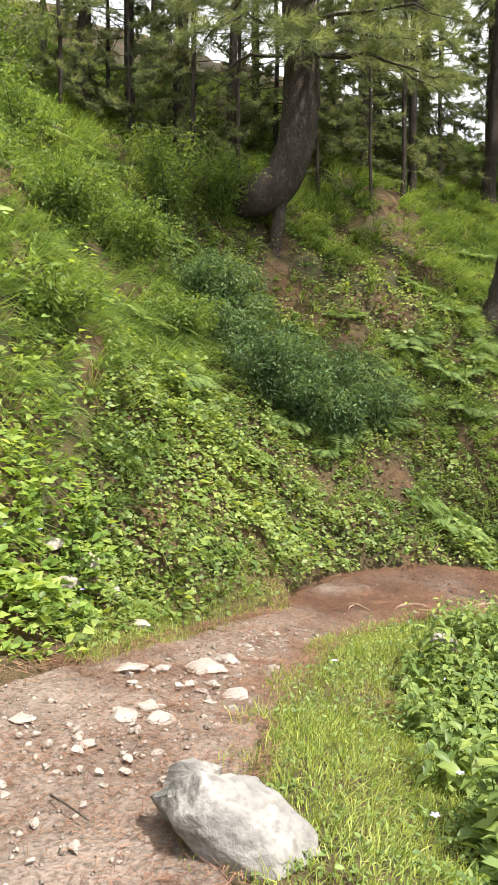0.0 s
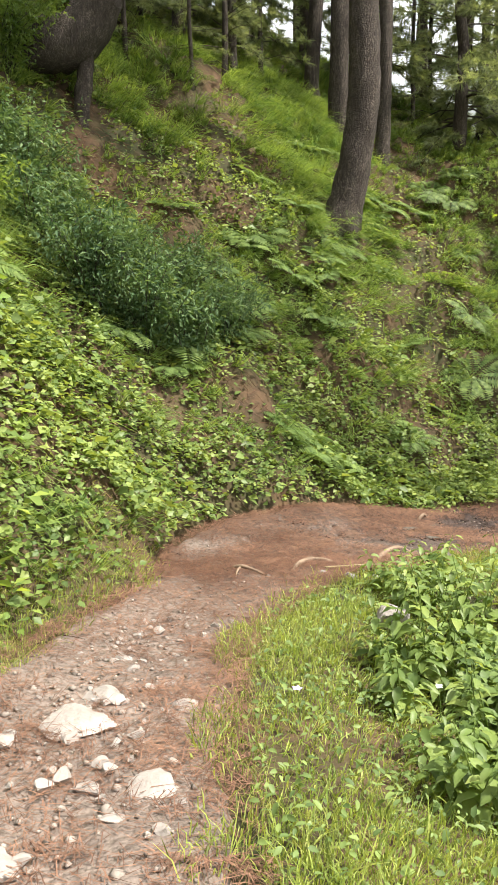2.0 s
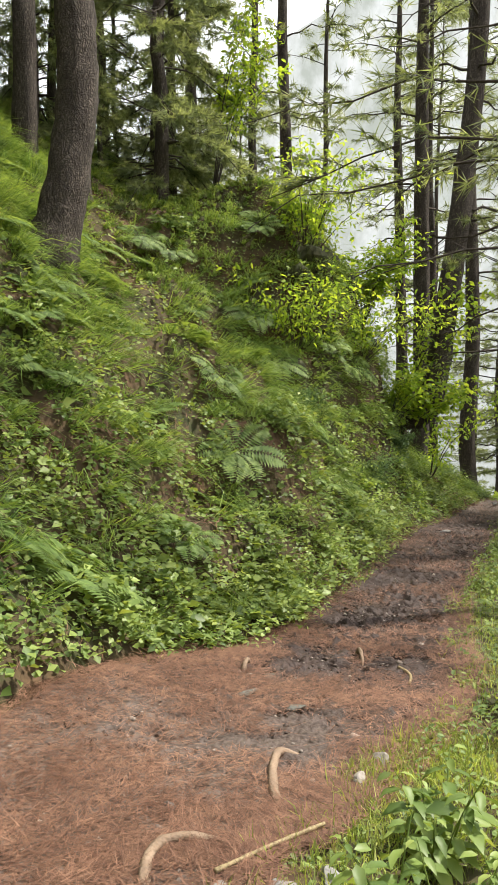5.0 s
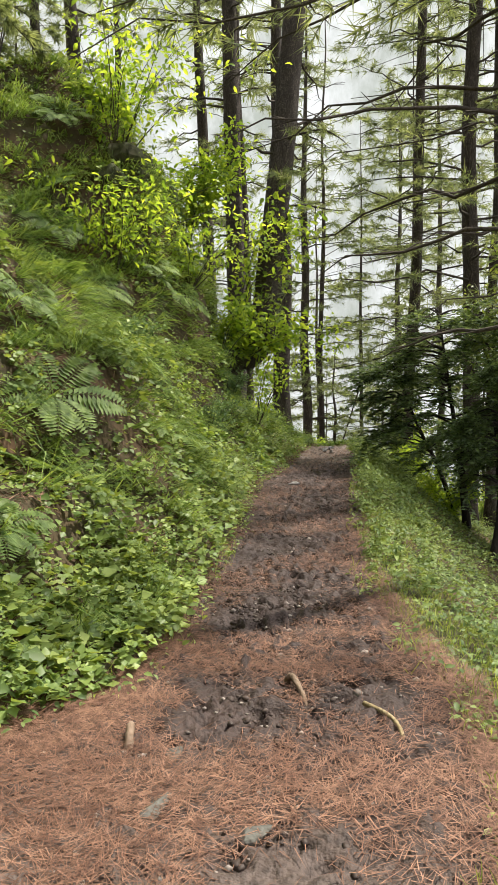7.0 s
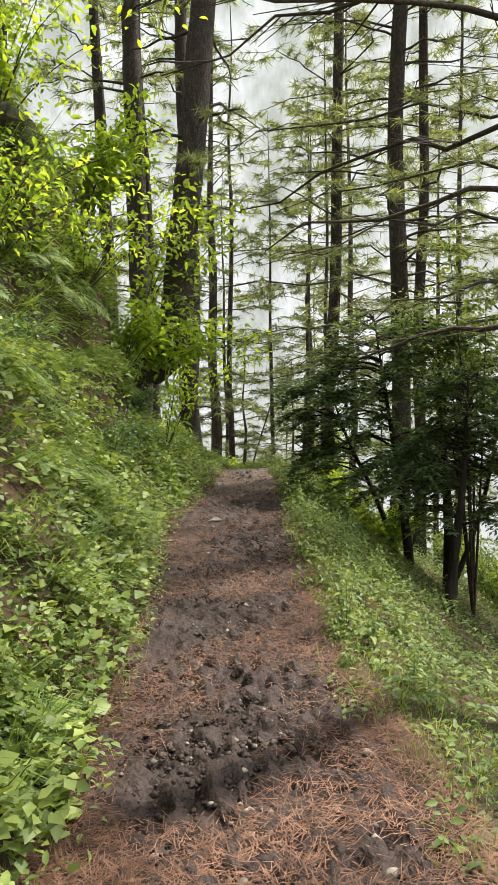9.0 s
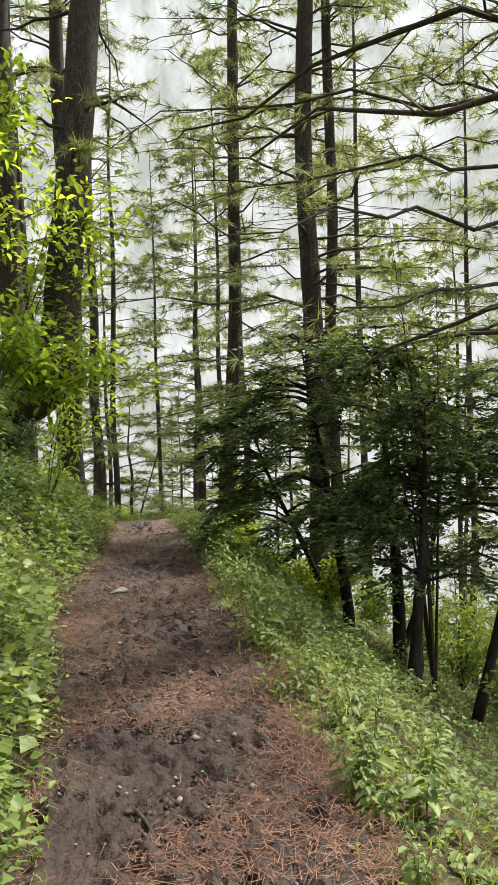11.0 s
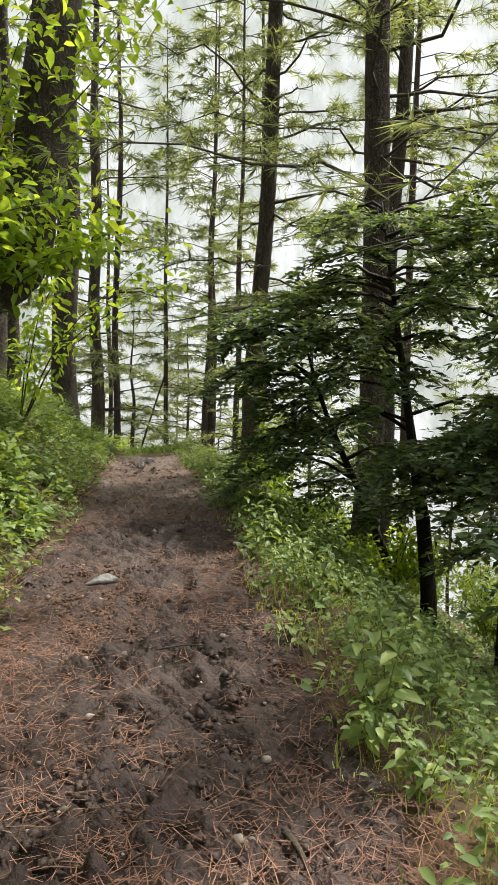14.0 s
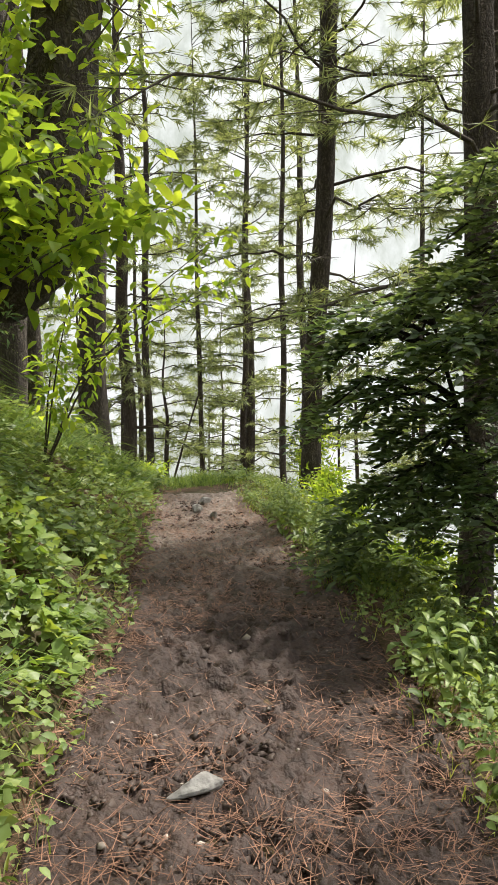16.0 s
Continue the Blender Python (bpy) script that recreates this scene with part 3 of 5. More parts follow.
def bank_grass():
    pile = Pile()
    x, y, e, u, z = on_bank(44000, 0.2, 14, -6, 19, 5, 25)
    dens = (np.interp(e, [0, .7, 1.8, 2.8, 8, 14], [.05, .2, .65, 1, .7, .45]) + .3 * step(26, 28, u) * (e < 1.8)) * np.clip(.65 + .6 * wave(x, y, 1.6, 1.5), .1, 1) * (1 - .9 * bare(x, y, e))
    k = rng.random(len(x)) < dens
    x, y, e, z = x[k], y[k], e[k], z[k]
    big = rng.uniform(.55, 1.25, len(x)) * np.interp(wave(x, y, 1.1, 3.0), [-1, 1], [.6, 1.3])
    nb = 22
    nn = normal(x, y)
    X_, Y_, big_, e_ = np.repeat(x, nb), np.repeat(y, nb), np.repeat(big, nb), np.repeat(e, nb)
    n_ = np.repeat(nn, nb, 0)
    at = np.stack([X_, Y_, np.repeat(z, nb)], -1) + rng.normal(size=(len(X_), 3)) * [.035, .035, 0] * big_[:, None] - n_ * .02
    down = unit(n_ * [1, 1, 0]) * 0.9 + [0, 0, -1.15] + rng.normal(size=(len(X_), 3)) * .22
    way = unit(n_ * .8 + np.array([0, 0, 0.45]) + rng.normal(size=(len(X_), 3)) * 0.36)
    v, f = blades(at, way, rng.uniform(.22, .58, len(X_)) * big_, rng.uniform(.0045, .0085, len(X_)) * np.interp(e_, [0, 4, 12], [1, 1.4, 2.4]), down)
    pile.add(v, f)
    stuff("bank_grass", pile, M_GRASS, "long drooping green grass on the hillside", "grass")
    dry = Pile()
    x, y, e, u, z = on_bank(330000, -0.05, 6, -3, 17)
    k = rng.random(len(x)) < 0.10 + 0.75 * bare(x, y, e) + .25 * (e < .15)
    x, y, z = x[k], y[k], z[k]
    nn = normal(x, y)
    way = unit(np.cross(nn, rng.normal(size=(len(x), 3))) + nn * 0.15)
    v, f = blades(np.stack([x, y, z + 0.01], -1), way, rng.uniform(.08, .24, len(x)), 0.0045, -nn * 0.1)
    dry.add(v, f)
    stuff("dry_litter", dry, M_NEEDLE, "rust-brown dry needles and dead grass on bare patches", "leaf litter")


def verge():
    lawn, herbs = Pile(), Pile()
    for n, x0, x1, y0, y1, near in ((430000, -1.2, 4.6, .4, 7.6, True), (450000, 2.0, 20, 6.0, 15.5, False)):
        x, y = spots(n, x0, x1, y0, y1)
        d, hw, u = lie(x, y)
        r = -d - hw
        left = (d - hw > -0.1) & (d - hw < 0.5) & (d > 0)
        k = (((r > -0.12) & (r < 4.0) & (d < 0)) | left) & ((u < 24.2) == near)
        x, y, d, hw, u, r, left = x[k], y[k], d[k], hw[k], u[k], r[k], left[k]
        z = ground_z(x, y, (d, hw, u))
        ragged = step(-0.12, 0.14, np.where(left, d - hw, r) + 0.16 * wave(x, y, 5.0, 2.2) + .06 * wave(x, y, 17, 1))
        nettle = step(.55, .95, r + .25 * wave(x, y, 1.7, 2.0) - (0.35 if near else .1)) * (~left)
        dens = (1 if near else .5) * np.where(left, .7 if near else .45, np.interp(r, [0, .2, .8, 2, 4], [.8, 1, .95, .6, .35])) * ragged * np.clip(0.78 + 0.4 * wave(x, y, 2.1, 5.0), .08, 1) * (1 - .7 * nettle)
        g = rng.random(len(x)) < dens * (.8 if near else .9)
        m = g.sum()
        nn = normal(x[g], y[g])
        way = unit(nn + [0, 0, .3] + rng.normal(size=(m, 3)) * 0.4)
        v, f = blades(np.stack([x[g], y[g], z[g] - 0.01], -1), way, rng.uniform(.035, .115, m) * (1.0 if near else 1.2), rng.uniform(.003, .0065, m), rng.normal(size=(m, 3)) * 0.6 + [0, 0, -.3])
        lawn.add(v, f)
        g = rng.random(len(x)) < ((nettle * .8 + .14 * (r > .1) * ragged) * .4 if near else (.46 * ragged * (.7 + .35 * wave(x, y, 2.6, 9.)) * np.interp(r, [0, 1.5, 4], [1, .8, .5]) * (~left) + .12 * left))
        m = g.sum()
        herb_leaves(herbs, x[g], y[g], z[g], np.where(nettle[g] > .5, .4, .13) if near else .17, np.where(nettle[g] > .5, rng.uniform(.04, .1, m), rng.uniform(.016, .042, m)) if near else rng.uniform(.02, .06, m), normal(x[g], y[g]), .5, True)
    stuff("verge_grass", lawn, M_LAWN, "short fresh grass along the path's edge", "grass")
    stuff("verge_herbs", herbs, M_VERGE, "broad-leaved nettles and herbs on the downhill verge", "ground cover")


def litter():
    pile = Pile()
    us = rng.uniform(13, 39, 560000)
    a = rng.uniform(-1.2, 1.2, len(us))
    c = np.stack([np.interp(us, ARC, CENTRE[:, k]) for k in range(3)], -1)
    t = np.stack([np.interp(us, ARC, TAN[:, k]) for k in range(2)], -1)
    x, y = c[:, 0] - t[:, 1] * a * c[:, 2], c[:, 1] + t[:, 0] * a * c[:, 2]
    patch = np.clip(.5 + .75 * wave(x, y, 2.4, 7.0) + .3 * wave(x, y, 8, 2.) + .6 * np.abs(a) ** 4, .22 * (us < 22), 1)
    k = rng.random(len(us)) < np.interp(us, [13, 15.5, 18.5, 20.5, 21.5, 25, 27, 39], [.08, .14, .2, .45, .9, .9, .22, .1]) * patch
    x, y, a = x[k], y[k], a[k]
    n = len(x)
    z = base_z(x, y) - 0.03 * (1 - np.minimum(a ** 2, 1)) + 0.012 * wave(x, y, 2.7) + rng.uniform(.004, .03, n) + .05 * np.maximum(np.abs(a) - 1.05, 0)
    th = rng.normal(0, 1.1, n) + 2.2 * wave(x, y, 5.0, 3.0)
    w = np.stack([np.cos(th), np.sin(th), rng.normal(size=n) * .10], -1) * rng.uniform(.05, .15, n)[:, None]
    q = np.stack([-np.sin(th), np.cos(th), np.zeros(n)], -1) * .0017
    p = np.stack([x, y, z], -1)
    pile.add(np.stack([p - q, p + q, p + w], 1).reshape(-1, 3), np.arange(n * 3).reshape(-1, 3))
    stuff("fallen_needles", pile, M_NEEDLE, "reddish-brown fallen pine needles strewn on the path", "leaf litter")


def pebbles():
    pile = Pile()
    base = np.array([(1, 0, 0), (-1, 0, 0), (0, 1, 0), (0, -1, 0), (0, 0, 1), (0, 0, -1)], float)
    tri = np.array([(0, 2, 4), (2, 1, 4), (1, 3, 4), (3, 0, 4), (2, 0, 5), (1, 2, 5), (3, 1, 5), (0, 3, 5)])
    us = rng.uniform(10, 34, 5200)
    a = rng.normal(0, .5, len(us))
    keep = (np.abs(a) < .97) & (rng.random(len(us)) < np.interp(us, [10, 19, 21, 25, 34], [1, .9, .35, .3, .12]))
    us, a = us[keep], a[keep]
    for u, q in zip(us, a):
        c = [np.interp(u, ARC, CENTRE[:, k]) for k in range(3)]
        t = [np.interp(u, ARC, TAN[:, k]) for k in range(2)]
        x, y = c[0] - t[1] * q * c[2], c[1] + t[0] * q * c[2]
        s = rng.uniform(.006, .016) if rng.random() < .9 else rng.uniform(.016, .032)
        z = float(base_z(x, y)) - 0.03 * (1 - q * q) + 0.012 * float(wave(np.float64(x), np.float64(y), 2.7))
        v = base * rng.uniform(.6, 1.2, (6, 1)) * [s * 1.2, s, s * .7]
        th = rng.uniform(0, 6.28)
        v = np.stack([v[:, 0] * math.cos(th) - v[:, 1] * math.sin(th), v[:, 0] * math.sin(th) + v[:, 1] * math.cos(th), v[:, 2]], -1) + [x, y, z + .004]
        pile.add(v, tri)
    stuff("pebbles", pile, M_PEBBLE, "small grey and buff pebbles in the path", "pebbles")


def clods():
    """Crumbs of mud thrown up round the hoof prints."""
    n = 34000
    us = rng.uniform(23, 38, n)
    a = np.clip(rng.normal(0, .5, n), -1.05, 1.05)
    c = np.stack([np.interp(us, ARC, CENTRE[:, k]) for k in range(3)], -1)
    t = np.stack([np.interp(us, ARC, TAN[:, k]) for k in range(2)], -1)
    x, y = c[:, 0] - t[:, 1] * a * c[:, 2], c[:, 1] + t[:, 0] * a * c[:, 2]
    k = rng.random(n) < np.clip(.25 + .8 * wave(x, y, 3.3, 6.0), 0, 1) * np.interp(us, [23, 26], [.3, 1])
    x, y, a = x[k], y[k], a[k]
    n = len(x)
    base = np.array([(1, 0, 0), (-1, 0, 0), (0, 1, 0), (0, -1, 0), (0, 0, 1), (0, 0, -1)], float)
    tri = np.array([(0, 2, 4), (2, 1, 4), (1, 3, 4), (3, 0, 4), (2, 0, 5), (1, 2, 5), (3, 1, 5), (0, 3, 5)])
    s = (.004 + .02 * rng.uniform(0, 1, n) ** 2)[:, None, None]
    z = base_z(x, y) - 0.03 * (1 - np.minimum(a ** 2, 1)) + 0.012 * wave(x, y, 2.7)
    v = base[None] * rng.uniform(.5, 1.3, (n, 6, 1)) * s * [1.3, 1.1, .75] + rng.normal(size=(n, 6, 3)) * s * .2 + np.stack([x, y, z], -1)[:, None]
    pile = Pile()
    pile.add(v.reshape(-1, 3), (tri[None] + np.arange(n)[:, None, None] * 6).reshape(-1, 3))
    stuff("mud_clods", pile, M_MUD, "dark crumbs of trampled mud on the path", "mud")


bank_herbs()
bank_grass()
clods()
verge()
litter()
pebbles()


# ---- trees ----
def tufts(pile, at, way, count, length, width):
    """Sprays of long needles, one triangle each."""
    n = len(at)
    if not n:
        return
    p = np.repeat(at, count, 0)
    w = unit(np.repeat(unit(way), count, 0) * 0.8 + rng.normal(size=(n * count, 3)) * 0.5 + [0, 0, -.15])
    s = unit(np.cross(w, rng.normal(size=w.shape))) * width * .5
    L = (length * rng.uniform(.7, 1.15, n * count))[:, None]
    v = np.stack([p - s, p + s, p + w * L], 1)
    pile.add(v.reshape(-1, 3), np.arange(n * count * 3).reshape(-1, 3))


def pine(at, label, height=20.0, r0=0.22, spine=None, low=3.0, reach=2.6, per_m=3.2, needles=11, width=.0135, dead=0.5, seed=1, group="pines", droop=.15, nlen=.2, far_off=False, twigs=3.4, boughs=()):
    """A tall pine: tapered trunk, level branches in loose whorls, needle sprays on the outer twigs."""
    global rng
    keep, rng = rng, np.random.default_rng(seed)
    tree = thing("pine_tree", at, label, "tree", group)
    if spine is None:
        lean = rng.normal(size=2) * 0.012
        spine = [(0, 0, -.5), (0, 0, 0)] + [(lean[0] * h + .05 * rng.normal(), lean[1] * h + .05 * rng.normal(), h) for h in np.linspace(2, height, 8)]
    sp = smooth_path(spine, 20 if far_off else 60)
    hs = sp[:, 2]
    rad = r0 * np.interp(hs, [-.6, 0, .35, 1.2, height * .5, height], [1.5, 1.4, 1.12, 1.0, .7, .06])
    tk = Pile()
    tk.add(*tube(sp, rad, 8 if far_off else 18, .04))
    trunk = part("trunk", tk.mesh("trunk", M_BARK, True), tree)
    limbs, crown = Pile(), Pile()
    h = low
    todo = list(boughs)
    while h < height - .3:
        given = todo.pop() if todo else None
        keep_h = h
        if given:
            h = given[0]
        f = max(0, (h - low) / (height - low))
        c = np.array([np.interp(h, hs, sp[:, k]) for k in range(3)])
        high = h > 11 and not far_off
        th = rng.uniform(0, 6.283)
        L = reach * (0.6 + .4 * min(1, f * 3)) * (1 - f) ** .6 * rng.uniform(.6, 1.2) + .25
        if given:
            th, L = radians(given[1]), given[2]
        d = np.array([math.cos(th), math.sin(th), 0])
        m_ = 4 if far_off or high else 8
        s = np.linspace(0, 1, m_)
        side = np.array([-d[1], d[0], 0]) * rng.normal() * .14
        pts = c + d * (s * L)[:, None] + side * (s ** 2 * L)[:, None] + np.array([0, 0, 1]) * ((.08 + .5 * f) * s * L - (droop + .1) * s ** 2 * L)[:, None] + rng.normal(size=(m_, 3)) * .02 * L
        pts[0] = c
        one = limbs if far_off or high else Pile()
        one.add(*tube(pts, np.linspace(.026 * r0 / .2 * (1 - .5 * f) + .006, .004, m_), 3 if far_off else 5, cap=False))
        live = bool(given and given[3]) or (not given and rng.random() > dead * (1 - min(1, f * 2.6)))
        k = int(3 + L * twigs * (.6 if high else 1))
        for q in np.sort(rng.uniform(.2, 1, k)):
            b = np.array([np.interp(q, s, pts[:, m]) for m in range(3)])
            tl = rng.uniform(.2, .5) * (1.2 - q * .5) * max(.6, L / 2.2)
            sg = rng.choice([-1, 1])
            w = unit(d * .75 + sg * np.array([-d[1], d[0], 0]) * rng.uniform(.5, 1.0) + [0, 0, rng.normal() * .15 - droop * .5])
            e = b + w * tl
            if not far_off and not high:
                one.add(*tube([b, e], [.005, .0025], 3, cap=False))
            if live:
                j = np.linspace(.3, 1, 2 if high else 3)[:, None]
                if far_off or high:
                    tufts(crown, b + (e - b) * j, np.repeat(w[None], len(j), 0), *((4, .36, .04) if h > 13 or high else (8, .28, .024)))
                else:
                    tufts(crown, b + (e - b) * j, np.repeat(w[None], len(j), 0), needles, nlen, width)
        if one is not limbs:
            part("limb", one.mesh("limb", M_TWIG), trunk)
        h = keep_h if given else h + rng.exponential(1 / per_m) + .03
    if limbs.n:
        tagged(part("branchwork", limbs.mesh("branchwork", M_TWIG), tree), kind="stuff")
    if crown.n:
        tagged(part("crown", crown.mesh("crown", M_PINE), tree), kind="stuff")
    rng = keep
    return tree


# pines on the bank
pine((.48, 13.35, 4.0), "old pine with a hooked, leaning grey trunk on the bank", 17, .33,
     [(-2.3, .8, 1.25), (-1.2, .2, .95), (-.5, -.05, .84), (-.02, -.05, 1.02), (.27, -.05, 1.55), (.4, 0, 2.25), (.42, .05, 3.2), (.37, .05, 4.4), (.3, .1, 9), (.3, .1, 17)], low=3.3, reach=3.4, per_m=4.5, seed=11, dead=.0, droop=.25, twigs=10, nlen=.26, needles=16, width=.010,
     boughs=[(3.0, -95, 2.6, 1), (3.2, -60, 2.8, 1), (3.1, -25, 2.6, 1), (3.5, -130, 2.6, 1), (3.3, -5, 2.8, 1), (3.7, -45, 3.0, 1), (4.3, -80, 3.0, 1), (4.5, -40, 3.2, 1), (4.4, -110, 2.8, 1), (4.8, -70, 3.2, 1), (3.2, 200, 1.6, 0), (4.2, 190, 2.2, 1)])
pine(put(4.3, 13.2, -.1), "stout pine with bare furrowed grey trunk, curved at the foot", 18, .24,
     [(-.12, .05, -.6), (0, 0, 0), (.17, -.09, .85), (.29, -.16, 2.0), (.25, -.12, 3.6), (.2, -.1, 8), (.2, -.1, 18)], low=6.5, reach=2.6, seed=12)
pine(put(5.6, 18.0), "slim dark pine rising from the grassy slope", 16, .15, low=5, reach=2.4, seed=13)
pine(put(5.6, 16.45), "slim dark pine rising from the grassy slope", 17, .18, low=5.5, reach=2.4, seed=14)
pine(put(6.4, 16.1), "slim dark pine rising from the grassy slope", 17, .13, low=4, reach=2.6, seed=15)
pine(put(15.8, 20.8), "mossy pine standing above the bank", 19, .2, low=5, reach=2.2, seed=16)
pine((12.8, 13.95, .2), "big dark pine with a hooked foot hanging out of the bank", 20, .24,
     [(-.5, 1.2, .85), (-.36, .75, .62), (-.18, .3, .46), (.08, .0, .62), (.32, -.08, 1.3), (.6, -.1, 2.6), (1.05, -.16, 5), (1.6, -.2, 9), (2.3, -.2, 20)], low=3.6, reach=2.4, seed=17, dead=.6)
pine(put(17.0, 17.0), "tall straight pine with reddish lit bark", 20, .24, low=4, reach=2.4, seed=18)
pine(put(19.5, 19.4), "tall straight dark pine in the woods", 20, .2, low=5, reach=2.4, seed=19)
pine(put(18.3, 17.4), "slim tall pine in the woods", 18, .13, low=3.5, reach=2.0, seed=20)
# pines along the path's far end and on the valley side
pine(put(20.2, 17.3), "tall pine with dark plated bark", 20, .24, low=6, reach=2.4, seed=21)
pine(put(26.0, 19.7), "tall straight dark pine in the woods", 20, .19, low=3, reach=3.0, seed=22, dead=.2, per_m=4.5)
pine(put(28.0, 19.4), "thin young pine with bare dead branches", 9, .1, low=1.2, reach=1.4, dead=1.2, seed=23)
pine(put(30.0, 17.6), "slim tall pine in the woods", 20, .17, low=1.5, reach=3.0, seed=24, dead=.2, per_m=5)
pine(put(33.5, 19.6), "thin young pine in the woods", 14, .1, low=1.5, reach=2.2, seed=25)
pine(put(19.5, 13.45), "tall pine with ivy-flecked brown trunk beside the path", 21, .15, low=3.2, reach=2.3, seed=26, dead=.3, per_m=4.5,
     boughs=[(4.0 + .5 * k, 160 + (k * 53) % 130, 2.8 + (k % 3) * .5, 1) for k in range(12)])
pine(put(16.5, 11.1), "tall pine rising from the valley slope", 22, .175, low=3.6, reach=2.4, seed=27, dead=.4, per_m=4.2,
     boughs=[(3.6 + .42 * k, 150 + (k * 47) % 125, 3.2 + (k % 4) * .5, 1) for k in range(9)])
pine(put(18.0, 11.0), "slim tall pine rising from the valley slope", 20, .12, low=3, reach=2.1, seed=28, dead=.35, per_m=4,
     boughs=[(3.4 + .5 * k, 140 + (k * 61) % 140, 3.0 + (k % 3) * .5, 1) for k in range(7)])
pine(put(7.3, 8.2, -.1), "tall straight pine with dark trunk on the verge", 20, .115, low=3.4, reach=2.6, seed=29, dead=.8,
     boughs=[(4.4, 100, 2.2, 0), (3.3, 110, 1.6, 0), (3.7, 85, 2.0, 0), (4.9, 120, 3.2, 1), (5.3, 90, 3.0, 1), (4.1, 140, 2.4, 0), (5.0, 150, 3.0, 1), (2.6, 100, 1.2, 0), (5.6, 130, 3.2, 1)])
pine(put(13.6, 7.8, -.2), "tall pine on the valley slope with long branches over the verge", 22, .2, low=5.0, reach=2.8, seed=30, dead=.3, per_m=3.6,
     boughs=[(5.2 + .36 * k, 118 + (k * 37) % 85, 3.4 + (k % 4) * .55, k % 3 > 0) for k in range(14)])

# further woods
far = [pine((0, 0, 0), "slender pine in the hazy woods", 19 + k, .115, low=.6 + k * .9, reach=3.0, seed=40 + k, group="woodland pines", per_m=3.3, dead=.15, far_off=True, twigs=3.2) for k in range(4)]
wood = np.random.default_rng(5)
first = list(far)
count = 0
while count < 50:
    if count % 7:
        a, q = wood.uniform(-.5, .66), 13 + 46 * wood.random() ** 1.1
        x, y = 8 + q * math.cos(a), 11 + q * math.sin(a)
    else:
        # every seventh pine: mostly out of view, added for sky light and shadow
        x, y = wood.uniform(0, 60), wood.uniform(-40, 5)
    d, hw, u = lie(np.array([x]), np.array([y]))
    if d[0] > -9.0 and x < 24 or (abs(y - 15 - (x - 16) * .45) < 1.6 and x < 26) or math.hypot(x - 8, y - 11) < 11:
        continue
    m = Matrix.Translation(put(x, y, -.3)) @ Matrix.Rotation(wood.uniform(0, 6.28), 4, 'Z') @ Matrix.Scale(wood.uniform(.8, 1.25), 4)
    if first:
        first.pop().matrix_basis = m
    else:
        copy_thing(far[count % 4], m)
    count += 1
# the pair at (16.0, 4.5) and (14.5, 3.0) is unseen, added to shade the path
for x, y in ((18.5, 7.0), (21, 8.5), (23.5, 11), (20.5, 4.5), (16.0, 4.5), (14.5, 3.0), (25, 8.6), (25, 15.2), (28, 12.4), (22.5, 6.4), (31, 15.0), (29.5, 21.5), (24.2, 21.6), (-3.5, 17), (-1.5, 18.5), (1.0, 19), (3.2, 19), (-6, 15), (2.5, 23), (5, 22), (9, 24), (12, 25), (-5, 19), (-2.6, 21), (-.4, 16.2), (-2.4, 15.6), (7, 22.5), (3.6, 16.9), (-4.6, 13.6), (8.2, 20.5), (10.2, 21.5), (11.8, 20.2), (6.3, 20.2), (9.8, 18.9), (13.4, 22.4), (12.6, 18.6), (14.6, 25), (16.8, 24), (4.4, 20.6), (18.5, 22.0), (7.6, 24.5), (0.2, 17.6)):
    copy_thing(far[int(wood.integers(4))], Matrix.Translation(put(x, y, -.2)) @ Matrix.Rotation(wood.uniform(0, 6.28), 4, 'Z') @ Matrix.Scale(wood.uniform(.7, 1.0), 4))
for x, y, q in ((-3.4, 13.9, .4), (-2.2, 14.4, .36), (-1.0, 14.2, .42), (-.2, 15.0, .4), (1.4, 15.6, .42), (2.4, 15.0, .34), (-4.4, 12.2, .4), (3.2, 16.0, .4), (-2.9, 15.8, .45), (4.4, 17.6, .4), (7.4, 17.9, .36), (1.9, 17.2, .45), (2.8, 18.2, .4), (3.9, 19.4, .42), (5.0, 20.2, .45), (6.4, 20.8, .4), (7.6, 20.2, .45), (.6, 17.0, .4), (8.9, 19.6, .4), (-1.2, 16.4, .45), (9.8, 20.4, .42), (3.0, 20.4, .5)):
    tagged(copy_thing(far[int(wood.integers(2))], Matrix.Translation(put(x, y, -.2)) @ Matrix.Rotation(wood.uniform(0, 6.28), 4, 'Z') @ Matrix.Scale(q, 4)), "young conifer branched to the ground on the bank", group="young conifers")
droopy = pine(put(8.6, 17.0, -.1), "drooping grey-green conifer with boughs to the ground", 9, .13, low=.4, reach=2.7, per_m=10, seed=33, dead=.05, droop=.5, nlen=.19, twigs=10, needles=18, width=.017)

for x, y, q in ((2.6, 17.2, .8), (.9, 16.8, .75), (4.3, 18.8, .9), (-1.4, 15.4, .7), (-3.2, 14.8, .7), (7.2, 19.4, .95), (10.8, 19.6, .9)):
    copy_thing(droopy, Matrix.Translation(put(x, y, -.1)) @ Matrix.Rotation(wood.uniform(0, 6.28), 4, 'Z') @ Matrix.Scale(q, 4))


